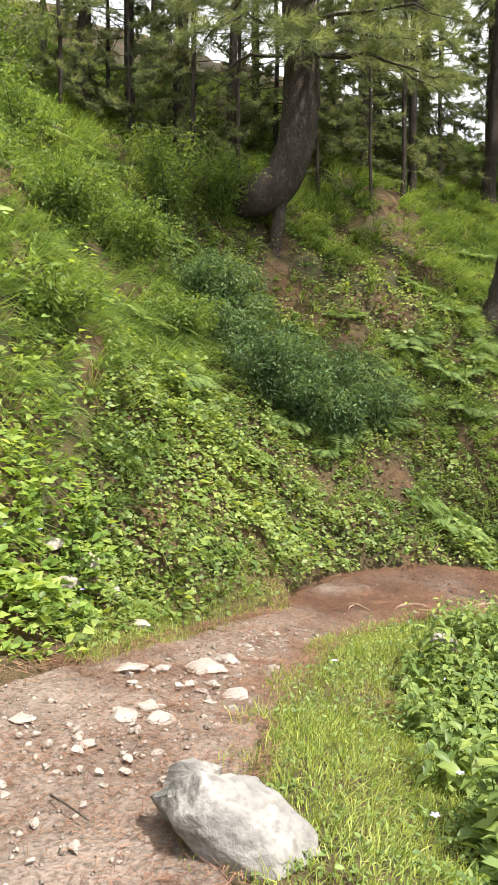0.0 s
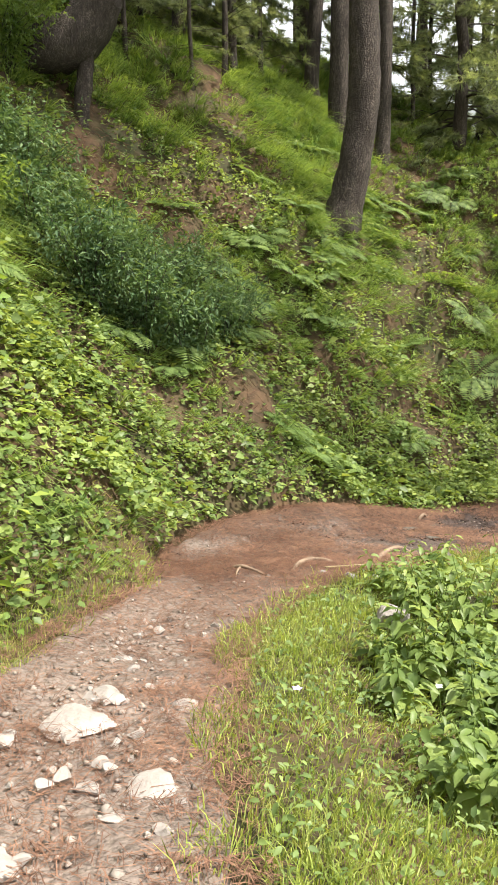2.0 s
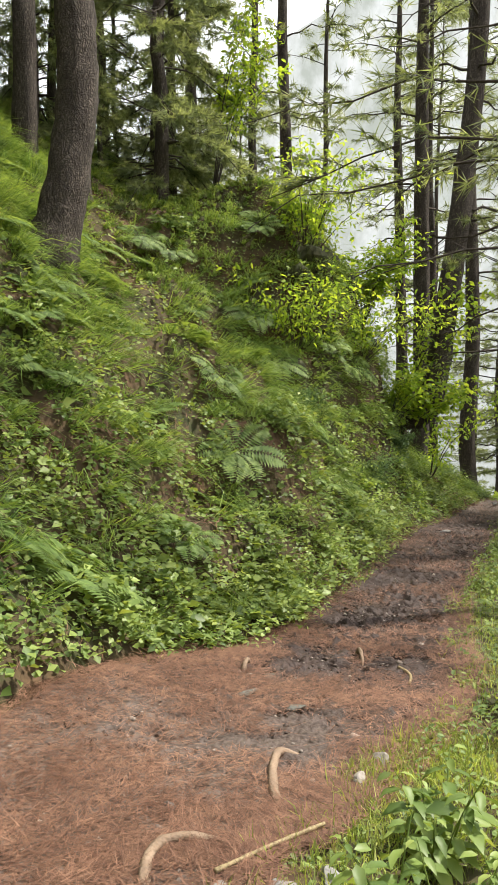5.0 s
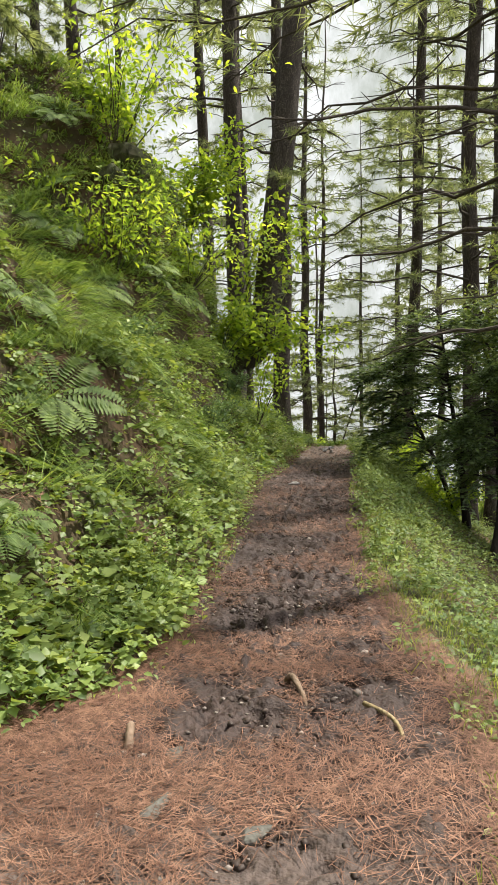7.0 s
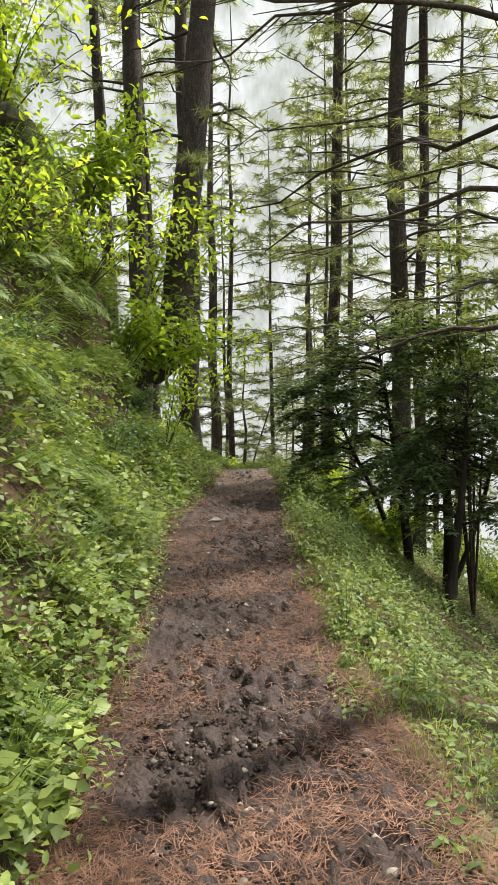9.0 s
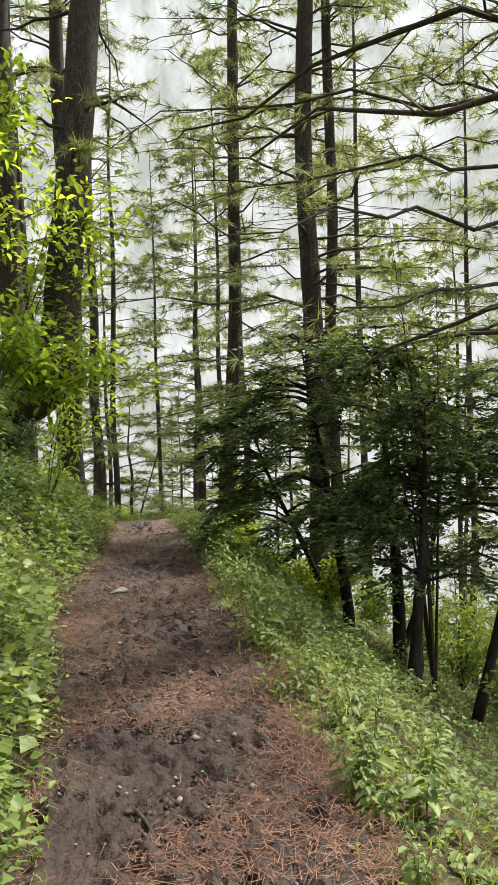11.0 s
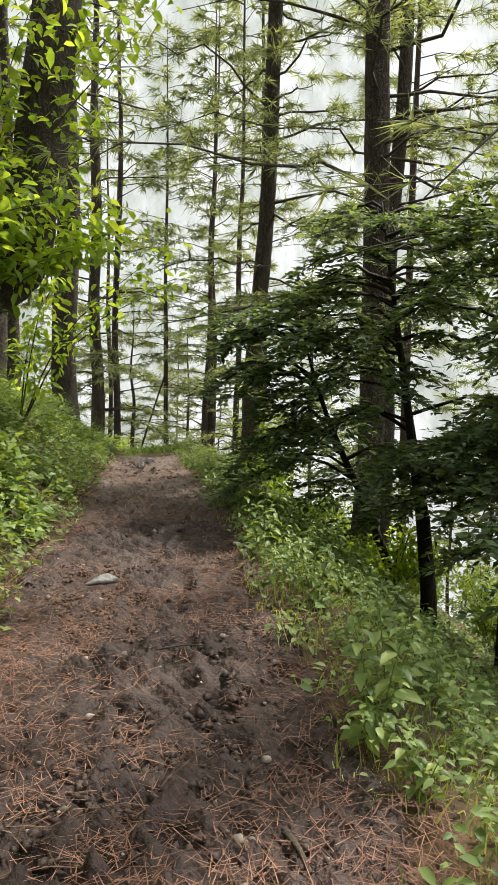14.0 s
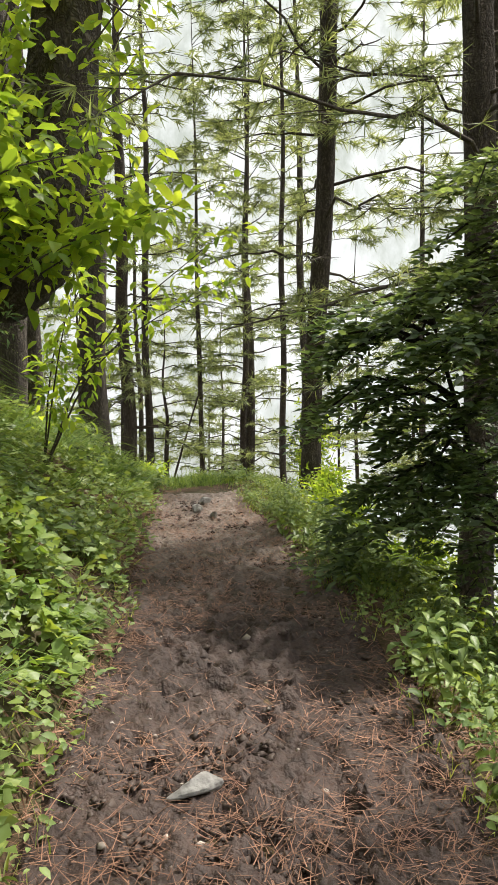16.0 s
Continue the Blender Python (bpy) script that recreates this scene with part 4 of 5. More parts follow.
# ---- yews ----
def yew(at, label, stems, seed, spread=1.6, sprays=900):
    global rng
    keep, rng = rng, np.random.default_rng(seed)
    tree = thing("yew_tree", at, label, "tree", "dark yews")
    fol = Pile()
    tk = Pile()
    for st in stems:
        sp = smooth_path([p[:3] for p in st], 16)
        H = sp[-1, 2]
        tk.add(*tube(sp, st[0][3] * .62 * np.linspace(1, .03, 16) ** .8, 8, .06))
        nb = int(H * 11)
        for k in range(nb):
            h = (.36 + .64 * rng.uniform(0, 1)) * H
            c = np.array([np.interp(h, sp[:, 2], sp[:, m]) for m in range(3)])
            th = rng.uniform(0, 6.283) if k % 3 else rng.normal(2.0, .6)
            d = np.array([math.cos(th), math.sin(th), .15])
            L = spread * (rng.uniform(.4, 1) if k % 3 else rng.uniform(.7, 1.15)) * (1.15 - .75 * (h / H) ** 2) * (.3 + .7 * min(1, h / H * 1.7))
            s = np.linspace(0, 1, 6)
            pts = c + d * (s * L)[:, None] + np.array([0, 0, 1]) * (.5 * s * L - .8 * s ** 2 * L)[:, None] + rng.normal(size=(6, 3)) * .025
            pts[0] = c
            limb = Pile()
            limb.add(*tube(pts, np.linspace(.012 + .012 * rng.random(), .003, 6), 4, cap=False))
            m = int(L * 25) + 3
            q = rng.uniform(.22, 1, m) ** .8
            b = np.stack([np.interp(q, s, pts[:, a]) for a in range(3)], -1)
            sd = np.array([-d[1], d[0], 0])
            w = unit(d * .6 + sd * rng.choice([-1, 1], m)[:, None] * rng.uniform(.3, 1.1, (m, 1)) + rng.normal(size=(m, 3)) * .18 + [0, 0, -.22])
            tl = rng.uniform(.14, .34, m)[:, None]
            for j in range(6):
                o = b + w * tl * (j / 5) - np.array([0, 0, .05]) * (j / 5) ** 2
                for sgn in (-1, 1):
                    ww = unit(w * .9 + np.cross(w, [0, 0, 1]) * sgn * .8 + rng.normal(size=(m, 3)) * .2)
                    v, f = leaves(o, ww, rng.uniform(.05, .105, m), .36, .03)
                    fol.add(v, f)
            part("limb", limb.mesh("limb", M_YEWBARK), tree)
    part("trunk", tk.mesh("trunk", M_YEWBARK, True), tree)
    tagged(part("crown", fol.mesh("crown", M_YEW), tree), kind="stuff")
    rng = keep
    return tree


yew(put(13.15, 10.15, -.15), "dark bushy yew with boughs reaching to the path", [[(0, 0, -.2, .13), (-.1, .1, .9, 0), (.0, .3, 2.0, 0), (.1, .6, 3.7, 0)], [(.15, .1, -.2, .08), (.35, .6, 1.0, 0), (.2, 1.0, 1.9, 0), (.0, 1.3, 2.9, 0)]], 51, 1.45)
yew(put(12.75, 9.6, -.15), "dark upright yew on the valley slope", [[(0, 0, -.2, .14), (.05, 0, 1, 0), (.0, .1, 2.4, 0), (.1, .2, 3.9, 0)], [(.2, .1, -.2, .07), (.6, -.3, 1, 0), (.9, -.5, 2.2, 0), (1.1, -.6, 3.4, 0)]], 52, 1.35)
yew(put(11.35, 9.4, -.15), "dark leaning yew with black stems below the verge", [[(0, 0, -.2, .13), (.3, -.05, .7, 0), (.45, -.12, 1.7, 0), (.5, -.15, 2.9, 0)], [(.5, -.6, -.3, .09), (.9, -.9, .9, 0), (1.0, -1.0, 2.0, 0), (1.0, -1.0, 3.2, 0)]], 53, 1.05)


# ---- shrubs, saplings, ferns ----
def shrub(name, at, label, category, group, material, height, spread, stems, per_stem, size, seed, wid=.45, lean=(0, 0), bare_low=.25, six=False):
    global rng
    keep, rng = rng, np.random.default_rng(seed)
    s = thing(name, at, label, category, group)
    fol = Pile()
    for k in range(stems):
        th, o = rng.uniform(0, 6.283), rng.uniform(.2, 1)
        tip = np.array([math.cos(th) * spread * o + lean[0], math.sin(th) * spread * o + lean[1], height * rng.uniform(.65, 1.05)])
        mid = tip * [.35, .35, .55] + rng.normal(size=3) * .05
        sp = smooth_path([(0, 0, -.05), tuple(mid), tuple(tip)], 8)
        stem = Pile()
        stem.add(*tube(sp, np.linspace(.005 + .0028 * height, .002, 8), 4, cap=False))
        part("stem", stem.mesh("stem", M_TWIG), s)
        q = rng.uniform(bare_low, 1, per_stem)
        b = np.stack([np.interp(q, np.linspace(0, 1, 8), sp[:, a]) for a in range(3)], -1)
        out = rng.normal(size=(per_stem, 3)) * [1, 1, .6]
        at_ = b + unit(out) * rng.uniform(.02, .26, (per_stem, 1)) * spread
        fn = broad_leaves if six else leaves
        v, f = fn(at_, unit(out * .6 + rng.normal(size=out.shape) * .5 + [0, 0, -.1]), size * rng.uniform(.6, 1.25, per_stem), wid)
        fol.add(v, f)
    tagged(part("leaves", fol.mesh("leaves", material), s), kind="stuff")
    rng = keep
    return s


for k, (x, y, h, w) in enumerate(((1.3, 10.2, .95, .55), (.8, 10.1, 1.15, .6), (.25, 10.05, 1.1, .6), (1.75, 10.5, .8, .5), (-.25, 10.4, 1.0, .65), (.5, 10.7, 1.0, .7), (1.2, 10.75, .95, .65), (-.75, 10.9, .9, .7), (-.4, 11.5, .8, .7))):
    shrub("shrub", put(x, y, -.1), "blue-green small-leaved shrub on the bank", "shrub", "blue-green shrubs", M_SHRUB, h, w * 1.15, 30, 130, .072, 60 + k, .34)
for k, (x, y, h, w) in enumerate(((-1.3, 12.2, 1.6, .9), (-3.2, 10.6, 1.5, .9), (-2.2, 9.4, 1.0, .8), (-3.0, 8.0, 1.0, .8), (-.9, 9.6, .8, .6), (-4.2, 12.8, 1.8, 1.1), (-2.0, 7.6, .6, .6), (-.5, 12.9, 1.2, .8), (-1.6, 10.6, .9, .7))):
    shrub("shrub", put(x, y, -.1), "light green leafy bush on the sunny bank", "shrub", "leafy bushes", M_FERN, h, w, 24, 190, .075, 70 + k, .36)


def nettle(at, seed, tall):
    """An upright stem with crossed pairs of pointed, drooping leaves."""
    global rng
    keep, rng = rng, np.random.default_rng(seed)
    plant = thing("nettle", at, "leafy green nettle on the downhill verge", "nettle", "verge nettles")
    for k in range(3):
        th = 2.1 * k + rng.uniform(0, 1)
        tip = np.array([math.cos(th) * .16, math.sin(th) * .16, tall * rng.uniform(.75, 1.05)])
        sp = smooth_path([(0, 0, -.05), tuple(tip * [.45, .45, .5]), tuple(tip)], 8)
        stem = Pile()
        stem.add(*tube(sp, np.linspace(.005, .002, 8), 5, cap=False))
        stalk = part("stem", stem.mesh("stem", M_HERB), plant)
        fol = Pile()
        tiers = np.repeat(np.linspace(.28, 1, 8), 2)
        b = np.stack([np.interp(tiers, np.linspace(0, 1, 8), sp[:, a]) for a in range(3)], -1)
        ang = np.arange(16) // 2 * 1.5708 + np.arange(16) % 2 * 3.1416 + rng.normal(size=16) * .25
        way = np.stack([np.cos(ang), np.sin(ang), rng.uniform(-.35, .15, 16)], -1)
        fol.add(*broad_leaves(b + way * .015, way, np.interp(tiers, [.2, .5, 1], [.12, .13, .055]) * rng.uniform(.8, 1.15, 16), .52, .3, roll=.2))
        tagged(part("leaves", fol.mesh("leaves", M_HERB), stalk), kind="stuff")
    rng = keep
    return plant


nettles = [nettle((0, 0, -20), 200 + k, .36 + .07 * k) for k in range(5)]
bed = np.random.default_rng(33)
done = 0
while done < 130:
    x, y = bed.uniform(.9, 4.4), bed.uniform(2.6, 7.3)
    d, hw, u = lie([x], [y])
    r = -d[0] - hw[0]
    if d[0] > 0 or r < .62 - .25 * (y > 5.2) + .25 * bed.random() or r > 2.3 or math.hypot(x - 1.5, y - 5.85) < .28:
        continue
    m = Matrix.Translation(put(x, y, -.02)) @ Matrix.Rotation(bed.uniform(0, 6.28), 4, 'Z') @ Matrix.Scale(bed.uniform(.75, 1.15), 4)
    if done < 5:
        nettles[done].matrix_basis = m
    else:
        copy_thing(nettles[done % 5], m)
    done += 1
# nettles along the later verge, close to the trodden edge
for k in range(110):
    u, r = bed.uniform(27.5, 38), bed.uniform(.02, .75)
    c = [np.interp(u, ARC, CENTRE[:, m]) for m in range(3)]
    t = [np.interp(u, ARC, TAN[:, m]) for m in range(2)]
    x, y = c[0] + t[1] * (c[2] + r), c[1] - t[0] * (c[2] + r)
    copy_thing(nettles[k % 5], Matrix.Translation(put(x, y, -.02)) @ Matrix.Rotation(bed.uniform(0, 6.28), 4, 'Z') @ Matrix.Scale(bed.uniform(.4, .75), 4))
shrub("sapling", put(9.6, 14.2), "young broad-leaved tree with bright green leaves", "tree", "saplings", M_BROAD, 1.9, 1.7, 12, 110, .1, 81, .5, (.1, -.6), .3, True)
shrub("sapling", put(8.9, 13.7, -.1), "young broad-leaved tree with bright green leaves", "tree", "saplings", M_BROAD, 1.3, 1.7, 14, 70, .1, 87, .45, (.4, -.3), .3, True)
shrub("sapling", put(10.5, 13.7, -.1), "young broad-leaved tree with bright green leaves", "tree", "saplings", M_BROAD, 1.2, 1.5, 12, 70, .1, 88, .45, (.4, -.3), .3, True)
shrub("sapling", put(9.5, 16.6), "young tree with several slim bare stems", "tree", "saplings", M_BROAD, 4.2, .9, 7, 200, .11, 82, .5, (.9, -.3), .4, True)
shrub("sapling", put(11.5, 13.8, -.1), "broad-leaved sapling with bright leaves by the hooked pine", "tree", "saplings", M_BROAD, 1.1, .9, 10, 70, .12, 83, .55, (.9, -.3), .35, True)
shrub("sapling", put(14.3, 14.8), "broad-leaved sapling with bright leaves by the hooked pine", "tree", "saplings", M_BROAD, 2.2, 1.1, 4, 140, .11, 84, .5, (.5, -.7), .2, True)
shrub("sapling", put(12.0, 14.0, -.1), "broad-leaved sapling arching across the hooked trunk", "tree", "saplings", M_BROAD, 1.35, .85, 7, 95, .12, 184, .6, (1.2, -.65), .5, True)
shrub("sapling", put(12.5, 14.4, -.1), "broad-leaved sapling arching across the hooked trunk", "tree", "saplings", M_BROAD, 3.4, 1.1, 7, 110, .12, 185, .6, (.75, -.9), .5, True)
shrub("sapling", put(12.3, 9.2), "slim crooked broad-leaved tree among the yews", "tree", "saplings", M_HERB, 4.8, 1.2, 6, 330, .09, 86, .5, (.4, .2), .55, True)
shrub("sapling", put(11.2, 14.2), "broad-leaved sapling with bright leaves by the hooked pine", "tree", "saplings", M_BROAD, 1.8, .9, 8, 220, .11, 85, .5, (.2, -.3), .3, True)
for k, (x, y, h, w) in enumerate(((17.5, 12.6, .8, .6), (15.8, 11.7, .7, .6), (18.8, 13.2, .9, .6), (19.9, 13.5, 2.2, .6), (13.4, 10.6, .7, .6), (20.8, 16.8, .6, .5))):
    shrub("shrub", put(x, y, -.1), "bright green bush in the light beyond the verge", "shrub", "verge bushes", M_BROAD, h, w, 14, 110, .08, 90 + k)
for k, (x, y, h, w) in enumerate(((13.6, 8.4, 1.2, .9), (15.0, 8.9, 1.3, 1.0), (16.4, 9.4, 1.2, .9), (14.6, 7.4, 1.6, 1.1), (17.6, 10.3, 1.1, .8), (11.9, 7.8, 1.3, 1.0), (16.8, 8.0, 1.8, 1.2), (18.8, 11.4, 1.0, .8))):
    shrub("shrub", put(x, y, -.1), "bright green bush in the light below the path", "shrub", "valley bushes", M_HERBLIME, h, w, 14, 120, .09, 130 + k)
for k, (x, y, h, w) in enumerate(((10.0, 12.95, .6, .5), (11.4, 13.6, .5, .45), (8.3, 13.0, .5, .45))):
    shrub("shrub", put(x, y, -.1), "dark green low bush on the bank", "shrub", "low bushes", M_SHRUB, h, w, 14, 140, .05, 110 + k)


def fern(at, seed, size=.4):
    global rng
    keep, rng = rng, np.random.default_rng(seed)
    th0 = thing("fern", at, "light green fern with arching fronds", "fern", "ferns")
    pile = Pile()
    for k in range(7):
        th = k * .9 + rng.uniform(0, .5)
        d = np.array([math.cos(th), math.sin(th), 0])
        s = np.linspace(.12, 1, 15)
        L = size * rng.uniform(.75, 1.1)
        p = d * (s * L)[:, None] + np.array([0, 0, 1]) * (.75 * s * L - .6 * s ** 2 * L)[:, None]
        pile.add(*tube(np.vstack([[0, 0, -.02], p]), np.linspace(.003, .001, 16), 3, cap=False))
        sd = np.array([-d[1], d[0], 0])
        for sg in (-1, 1):
            w = np.repeat((sd * sg + d * .35)[None], 15, 0) + [0, 0, -.12]
            v, f = leaves(p, w, L * .34 * np.sin(np.pi * (.12 + .86 * (1 - s))) + .01, .3, .03, roll=.1)
            pile.add(v, f)
    tagged(part("fronds", pile.mesh("fronds", M_FERN), th0), kind="stuff")
    rng = keep
    return th0


ferns = [fern((0, 0, -20), 100 + k, .36 + .13 * k) for k in range(3)]
fr = np.random.default_rng(9)
spotsf = [(2.3, 9.9), (2.9, 10.2), (1.9, 10.9), (5.2, 11.4), (3.4, 11.6), (5.8, 11.7), (4.2, 10.6), (6.8, 12.2), (7.6, 12.4), (3.9, 12.2), (2.6, 12.4), (6.1, 13.0), (8.8, 12.9), (3.0, 13.6), (5.0, 14.4), (14.6, 12.1), (13.6, 11.7), (15.5, 12.6), (12.2, 11.1), (2.2, 5.6)]
spotsf += [(fr.uniform(-3.5, 3.6), fr.uniform(8.6, 13.0)) for k in range(46)] + [(fr.uniform(3.5, 12), fr.uniform(11.5, 15.5)) for k in range(40)]
spotsf = [p for p in spotsf if lie([p[0]], [p[1]])[0][0] - lie([p[0]], [p[1]])[1][0] > .5 or p[1] < 8 or p[0] > 12]
for k, (x, y) in enumerate(spotsf):
    nrm_ = Vector(normal(np.array([x]), np.array([y]))[0])
    m = Matrix.Translation(put(x, y, .02)) @ Vector((0, 0, 1)).lerp(nrm_, .6).to_track_quat('Z', 'Y').to_matrix().to_4x4() @ Matrix.Rotation(fr.uniform(0, 6.28), 4, 'Z')
    if k < 3:
        ferns[k].matrix_basis = m
    else:
        copy_thing(ferns[k % 3], m)


# ---- stones, roots, sticks ----
def path_z(x, y):
    return float(base_z(np.float64(x), np.float64(y))) - .02


def stone(x, y, size, seed, label="pale angular stone bedded in the path", rz=0.0, dz=-.012, material=None, ground_=False, group="path stones", name="stone"):
    z = put(x, y)[2] if ground_ else path_z(x, y)
    ob = new(name, stone_mesh(name, size, seed, material or M_STONE, 3))
    ob.matrix_basis = pose(x, y, z + dz, 0, 0, rz)
    return tagged(ob, label, "stone", group)


boulder = new("boulder", stone_mesh("boulder", (.84, .5, .44), 8, M_ROCK, 5, .14))
boulder.matrix_basis = pose(-.1, 2.6, path_z(-.1, 2.6) - .1, 6, 13, -12)
tagged(boulder, "large weathered grey boulder beside the path", "boulder")
stone(-.26, 3.12, (.30, .2, .17), 6, "grey rock behind the boulder", 20, -.03, M_ROCK, False, "boulders")
for k, (x, y, w) in enumerate([(-0.78, 4.76, 0.22), (-0.57, 4.8, 0.13), (-0.29, 4.92, 0.26), (-0.16, 5.17, 0.17), (-0.02, 5.66, 0.1), (-0.67, 3.85, 0.18), (-0.55, 4.03, 0.14), (-0.47, 3.84, 0.15), (-0.79, 3.46, 0.11), (-1.16, 3.73, 0.12), (-0.28, 4.42, 0.08), (-0.23, 4.23, 0.07), (-0.07, 4.38, 0.14), (0.08, 4.23, 0.07), (-0.44, 3.41, 0.07), (-0.0, 3.85, 0.08), (0.16, 5.01, 0.14), (-1.0, 2.96, 0.06), (-0.89, 3.95, 0.06), (-0.62, 3.07, 0.05), (0.46, 5.57, 0.09), (-2.04, 6.26, 0.21), (0.4, 4.35, 0.05)]):
    stone(x, y, (w * 1.35, w * 1.15, w * (.34 if w < .2 else .24)), 20 + k, rz=37 * k % 50 - 25)
for k, (x, y, w, dz) in enumerate(((-1.56, 5.9, .22, -.02), (-1.32, 5.92, .3, -.02), (-1.1, 5.98, .22, -.03), (-1.4, 5.7, .26, -.03), (-1.3, 5.45, .22, -.03))):
    stone(x, y, (w * 1.3, w, w * .62), 60 + k, "pale broken rock half hidden in the herbs of the bank", 30 * k, dz, None, True, "bank rocks")
stone(-.9, 5.72, (.36, .22, .09), 30, "flat white stone in the grass at the bank's foot", 12, -.02, None, True, "bank rocks")
stone(1.5, 5.85, (.34, .26, .22), 31, "white boulder lying in the verge grass", 25, -.03, None, True, "verge stones")
stone(1.72, 6.85, (.16, .12, .08), 72, "grey stone beside the bare root", 10, -.02, M_ROCK, True, "verge stones")
stone(1.55, 6.98, (.16, .12, .06), 91, "grey stone beside the bare root", 60, -.02, M_ROCK, True, "verge stones")
stone(1.9, 6.8, (.12, .1, .07), 74, "grey stone beside the bare root", 60, -.02, M_ROCK, True, "verge stones")
stone(3.15, 8.18, (.17, .1, .05), 75, "flat grey slab flush with the path", -30, -.026, M_SLAB, False)
stone(3.1, 8.55, (.26, .12, .05), 76, "flat grey slab flush with the path", 5, -.026, M_SLAB, False)
stone(3.5, 8.75, (.12, .07, .04), 77, "flat grey slab flush with the path", 5, -.026, M_SLAB, False)
stone(10.55, 11.95, (.22, .085, .06), 96, "long smooth grey stone lying in the mud", -44, .0, M_ROCK, False)
stone(10.86, 12.4, (.07, .05, .05), 79, "small pale stone at the path's edge", 20, 0, None, False)
stone(15.1, 13.65, (.16, .12, .1), 80, "brown stone at the crest of the path", 20, 0, M_ROCK, False)
stone(14.9, 13.42, (.13, .1, .08), 81, "brown stone at the crest of the path", 50, 0, M_ROCK, False)
stone(15.6, 13.75, (.2, .12, .1), 82, "brown stone at the crest of the path", 80, 0, M_ROCK, False)
stone(2.8, 7.28, (.12, .09, .06), 83, "pale stone at the path's edge", 80, 0, None, True)
stone(2.56, 7.2, (.09, .07, .05), 84, "pale stone at the path's edge", 10, 0, None, True)


def woody(name, label, category, pts, r, material, group, taper=.5, sides=9):
    """A root or stick along points given as x, y and height over the ground."""
    p = np.array([(x, y, float(base_z(np.float64(x), np.float64(y))) - .02 + h) for x, y, h in pts])
    sp = smooth_path(p, 18)
    pile = Pile()
    pile.add(*tube(sp, np.linspace(r, r * taper, 18), sides, .09))
    ob = new(name, pile.mesh(name, material, True))
    return tagged(ob, label, category, group)


woody("root", "bare pale root arching out of the trodden earth", "root", [(1.36, 7.04, -.04), (1.44, 7.2, .02), (1.6, 7.34, .04), (1.75, 7.28, .035), (1.85, 7.12, -.03)], .022, M_ROOT, "roots", .8)
woody("root", "bare pale root arching out of the trodden earth", "root", [(2.12, 7.2, -.03), (2.25, 7.42, .025), (2.45, 7.62, .035), (2.58, 7.7, .02), (2.68, 7.66, -.03)], .022, M_ROOT, "roots", .8)
woody("root", "small bare root on the path", "root", [(.96, 7.34, -.02), (1.03, 7.26, .03), (1.12, 7.16, .02), (1.2, 7.08, -.02)], .016, M_ROOT, "roots")
woody("root", "small bare root on the path", "root", [(1.03, 7.26, .02), (.98, 7.16, .02), (.94, 7.08, -.02)], .011, M_ROOT, "roots")
woody("root", "stubby weathered root sticking out of the path", "root", [(4.4, 8.74, -.04), (4.36, 8.68, .05), (4.27, 8.58, .02), (4.18, 8.5, -.02)], .019, M_ROOT, "roots", .5)
woody("root", "stubby weathered root sticking out of the path", "root", [(3.4, 8.9, -.04), (3.46, 8.94, .04), (3.54, 9.0, .05), (3.6, 9.04, -.02)], .02, M_ROOT, "roots", .6)
woody("stick", "peeled yellow stick lying on the path", "stick", [(4.27, 8.26, .012), (4.18, 8.12, .02), (4.1, 8.04, .016), (4.0, 7.98, .012)], .012, M_STICK, "sticks", .7)
woody("stick", "pale stick lying across the verge", "stick", [(1.62, 7.05, .05), (1.85, 7.03, .06), (2.1, 7.0, .07)], .009, M_STICK, "sticks", .8)
woody("stick", "thin dark twig on the path", "stick", [(-.8, 2.93, .01), (-.72, 2.84, .025), (-.61, 2.75, .01)], .006, M_TWIG, "sticks")
woody("stick", "thin dark twig on the path", "stick", [(6.95, 10.26, .01), (6.8, 10.14, .025), (6.64, 10.05, .01)], .009, M_TWIG, "sticks")
woody("stick", "short dark stick pressed into the mud", "stick", [(8.68, 10.5, .005), (8.6, 10.45, .02), (8.53, 10.4, .005)], .012, M_TWIG, "sticks")
woody("stick", "thin dark twig on the path", "stick", [(9.72, 11.32, .01), (9.8, 11.2, .02), (9.85, 11.1, .01)], .005, M_TWIG, "sticks")
woody("stick", "thin leaning dead pole between the pines", "stick", [(27.0, 19.2, -1.2), (27.1, 18.6, .8), (27.2, 18.0, 2.6)], .035, M_TWIG, "sticks", .6)
woody("root", "dark prop root under the hooked pine", "root", [(.42, 13.2, 4.75), (.48, 13.22, 5.2), (.62, 13.3, 6.1)], .12, M_BARK, "roots", .8, 12)


def crest_grass():
    """Grass that closes the view where the path drops over the crest."""
    pile = Pile()
    x, y = spots(26000, 16.6, 20.5, 13.2, 17.5)
    k = rng.random(len(x)) < step(16.7, 17.6, x + .25 * (y - 14.5) + .2 * wave(x, y, 3, 1))
    x, y = x[k], y[k]
    n = len(x)
    z = ground_z(x, y)
    v, f = blades(np.stack([x, y, z - .05], -1), unit(rng.normal(size=(n, 3)) * .35 + [0, 0, 1]), rng.uniform(.06, .2, n), rng.uniform(.005, .009, n), rng.normal(size=(n, 3)) * .6 + [0, 0, -.4])
    pile.add(v, f)
    stuff("crest_grass", pile, M_GRASS, "fresh grass on the crest beyond the path", "grass")


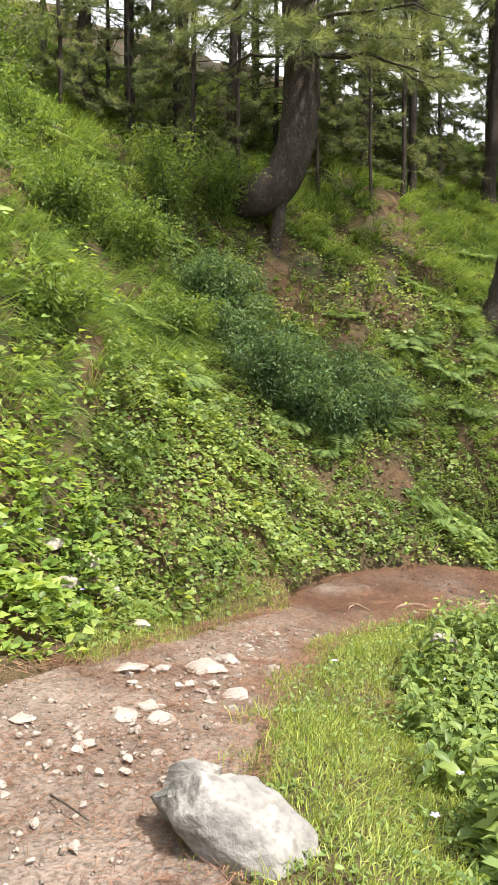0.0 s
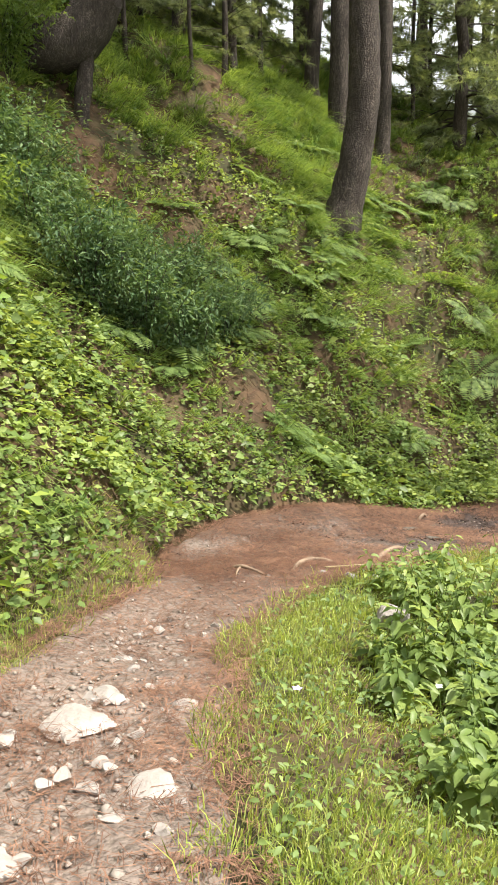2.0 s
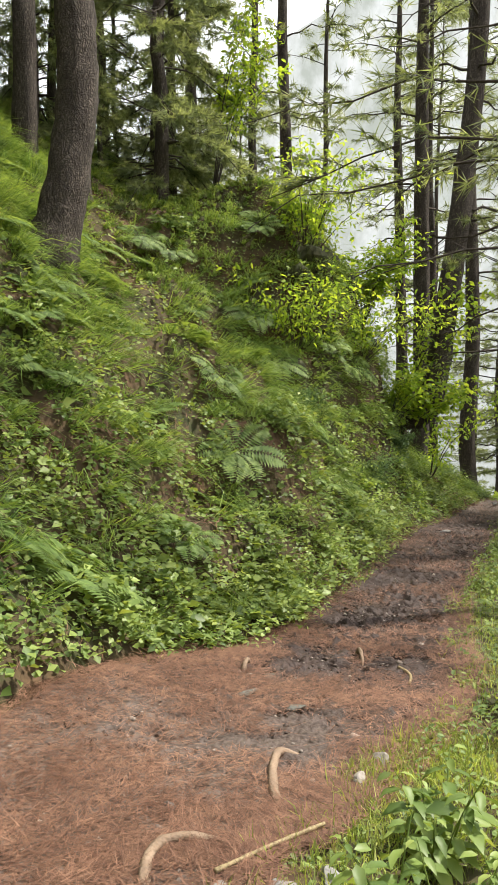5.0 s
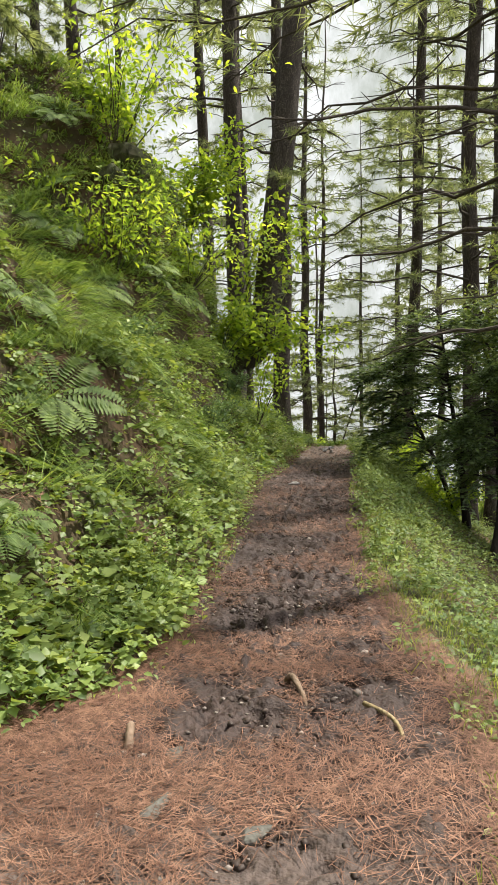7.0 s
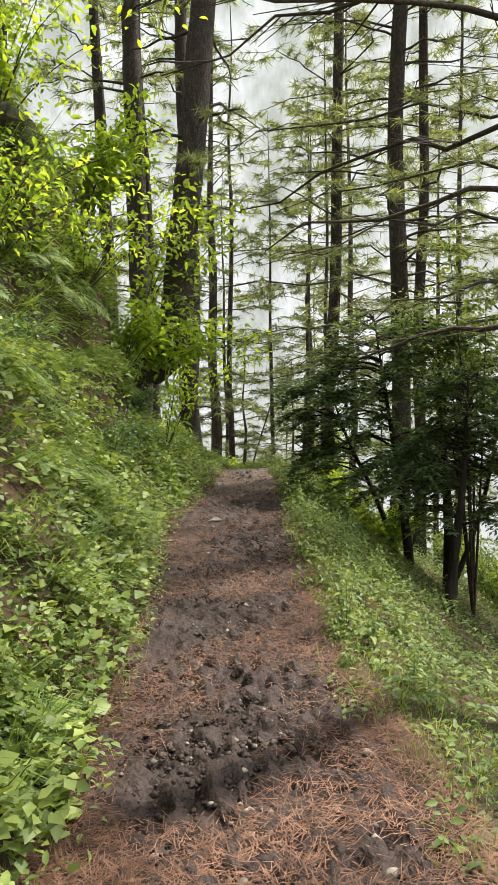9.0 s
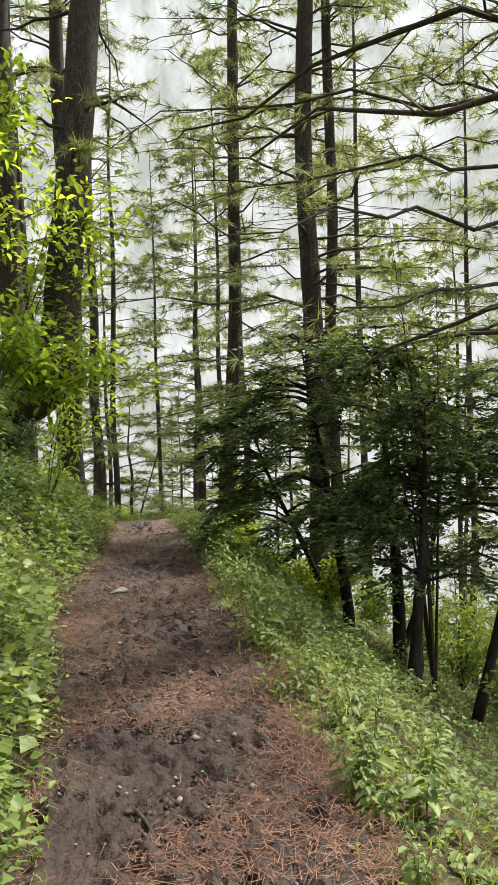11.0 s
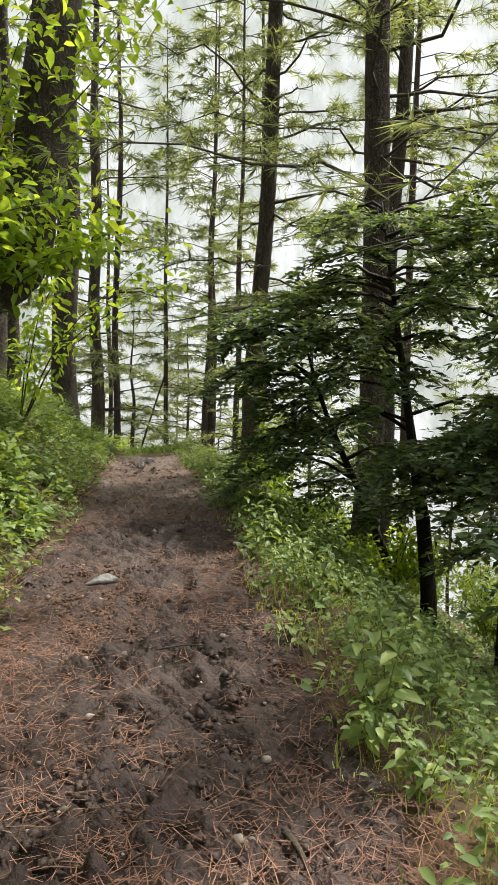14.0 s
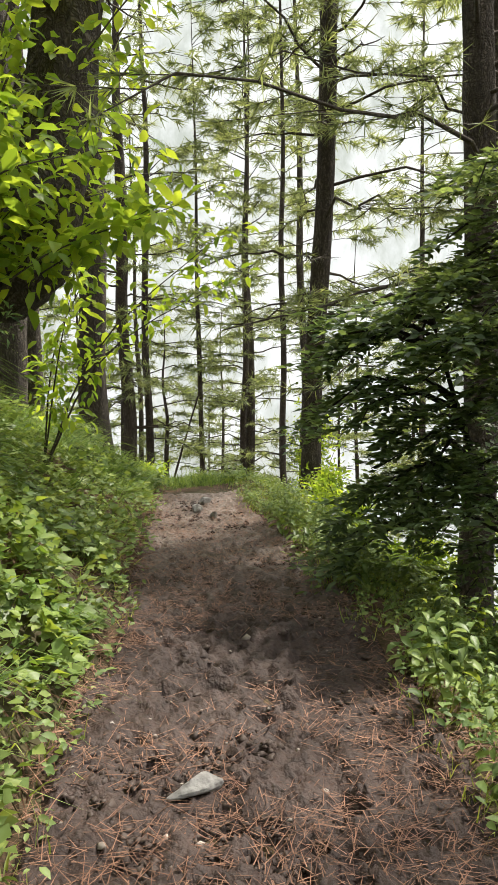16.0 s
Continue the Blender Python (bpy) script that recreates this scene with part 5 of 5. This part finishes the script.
def flower(x, y, h, colour, seed, tint):
    f_ = thing("flower", put(x, y), tint + " wild flower on a thin stem in the grass", "flower", "wild flowers")
    st = Pile()
    st.add(*tube([(0, 0, -.02), (.01, 0, h * .5), (0, .01, h)], [.002, .002, .0015], 4, cap=False))
    stalk = part("stem", st.mesh("stem", M_GRASS), f_)
    th = np.arange(5) * 1.2566 + seed
    pe = Pile()
    pe.add(*broad_leaves(np.repeat([[0, .01, h]], 5, 0).astype(float), np.stack([np.cos(th), np.sin(th), np.full(5, .35)], -1), .024, .7, .1, roll=.05))
    tagged(part("petals", pe.mesh("petals", colour), stalk), kind="stuff")


crest_grass()
M_VIOLET = mat("violet_petal", (0.35, 0.30, 0.62), (0.45, 0.4, 0.7), 5, 0.6)
for k, (x, y, h, c, tint) in enumerate(((1.05, 3.6, .2, M_PETAL, "white"), (.55, 4.7, .16, M_VIOLET, "violet"), (.75, 2.9, .14, M_VIOLET, "violet"), (.95, 3.25, .2, M_PETAL, "white"), (-1.55, 5.5, .4, M_VIOLET, "violet"), (-1.75, 5.3, .4, M_VIOLET, "violet"), (-1.2, 5.3, .3, M_VIOLET, "violet"), (6.0, 11.35, .3, M_PETAL, "white"), (6.15, 11.3, .3, M_PETAL, "white"), (1.3, 4.9, .2, M_PETAL, "white"))):
    flower(x, y, h, c, k, tint)

small = [stone_mesh("stone", (.07, .055, .035), 200 + k, M_STONE, 2) for k in range(6)]
scatter = np.random.default_rng(21)
for k in range(150):
    u = scatter.uniform(16.0, 20.6)
    q = scatter.normal(0, .45)
    c = [np.interp(u, ARC, CENTRE[:, m]) for m in range(3)]
    t = [np.interp(u, ARC, TAN[:, m]) for m in range(2)]
    x, y = c[0] - t[1] * q * c[2], c[1] + t[0] * q * c[2]
    ob = new("stone", small[k % 6])
    ob.matrix_basis = pose(x, y, path_z(x, y) - .008, 0, 0, scatter.uniform(0, 360)) @ Matrix.Scale(scatter.uniform(.45, 1.5), 4)
    tagged(ob, "small pale stone bedded in the path", "stone", "small path stones")
stone(12.75, 13.75, (.34, .26, .3), 77, "dark rock in the hollow under the hooked pine", 15, -.05, M_ROCK, True, "bank rocks")
stone(13.1, 13.85, (.26, .2, .22), 98, "dark rock in the hollow under the hooked pine", 55, -.05, M_ROCK, True, "bank rocks")
for k, (x, y, w) in enumerate(((9.75, 14.15, .75), (10.3, 14.3, .6), (9.3, 14.05, .5), (10.75, 14.2, .5), (8.7, 13.5, .4))):
    stone(x, y, (w * 1.3, w, w * .8), 120 + k, "dark mossy rock jutting from the top of the bank", 35 * k, -.12, M_MOSSROCK, True, "mossy rocks")
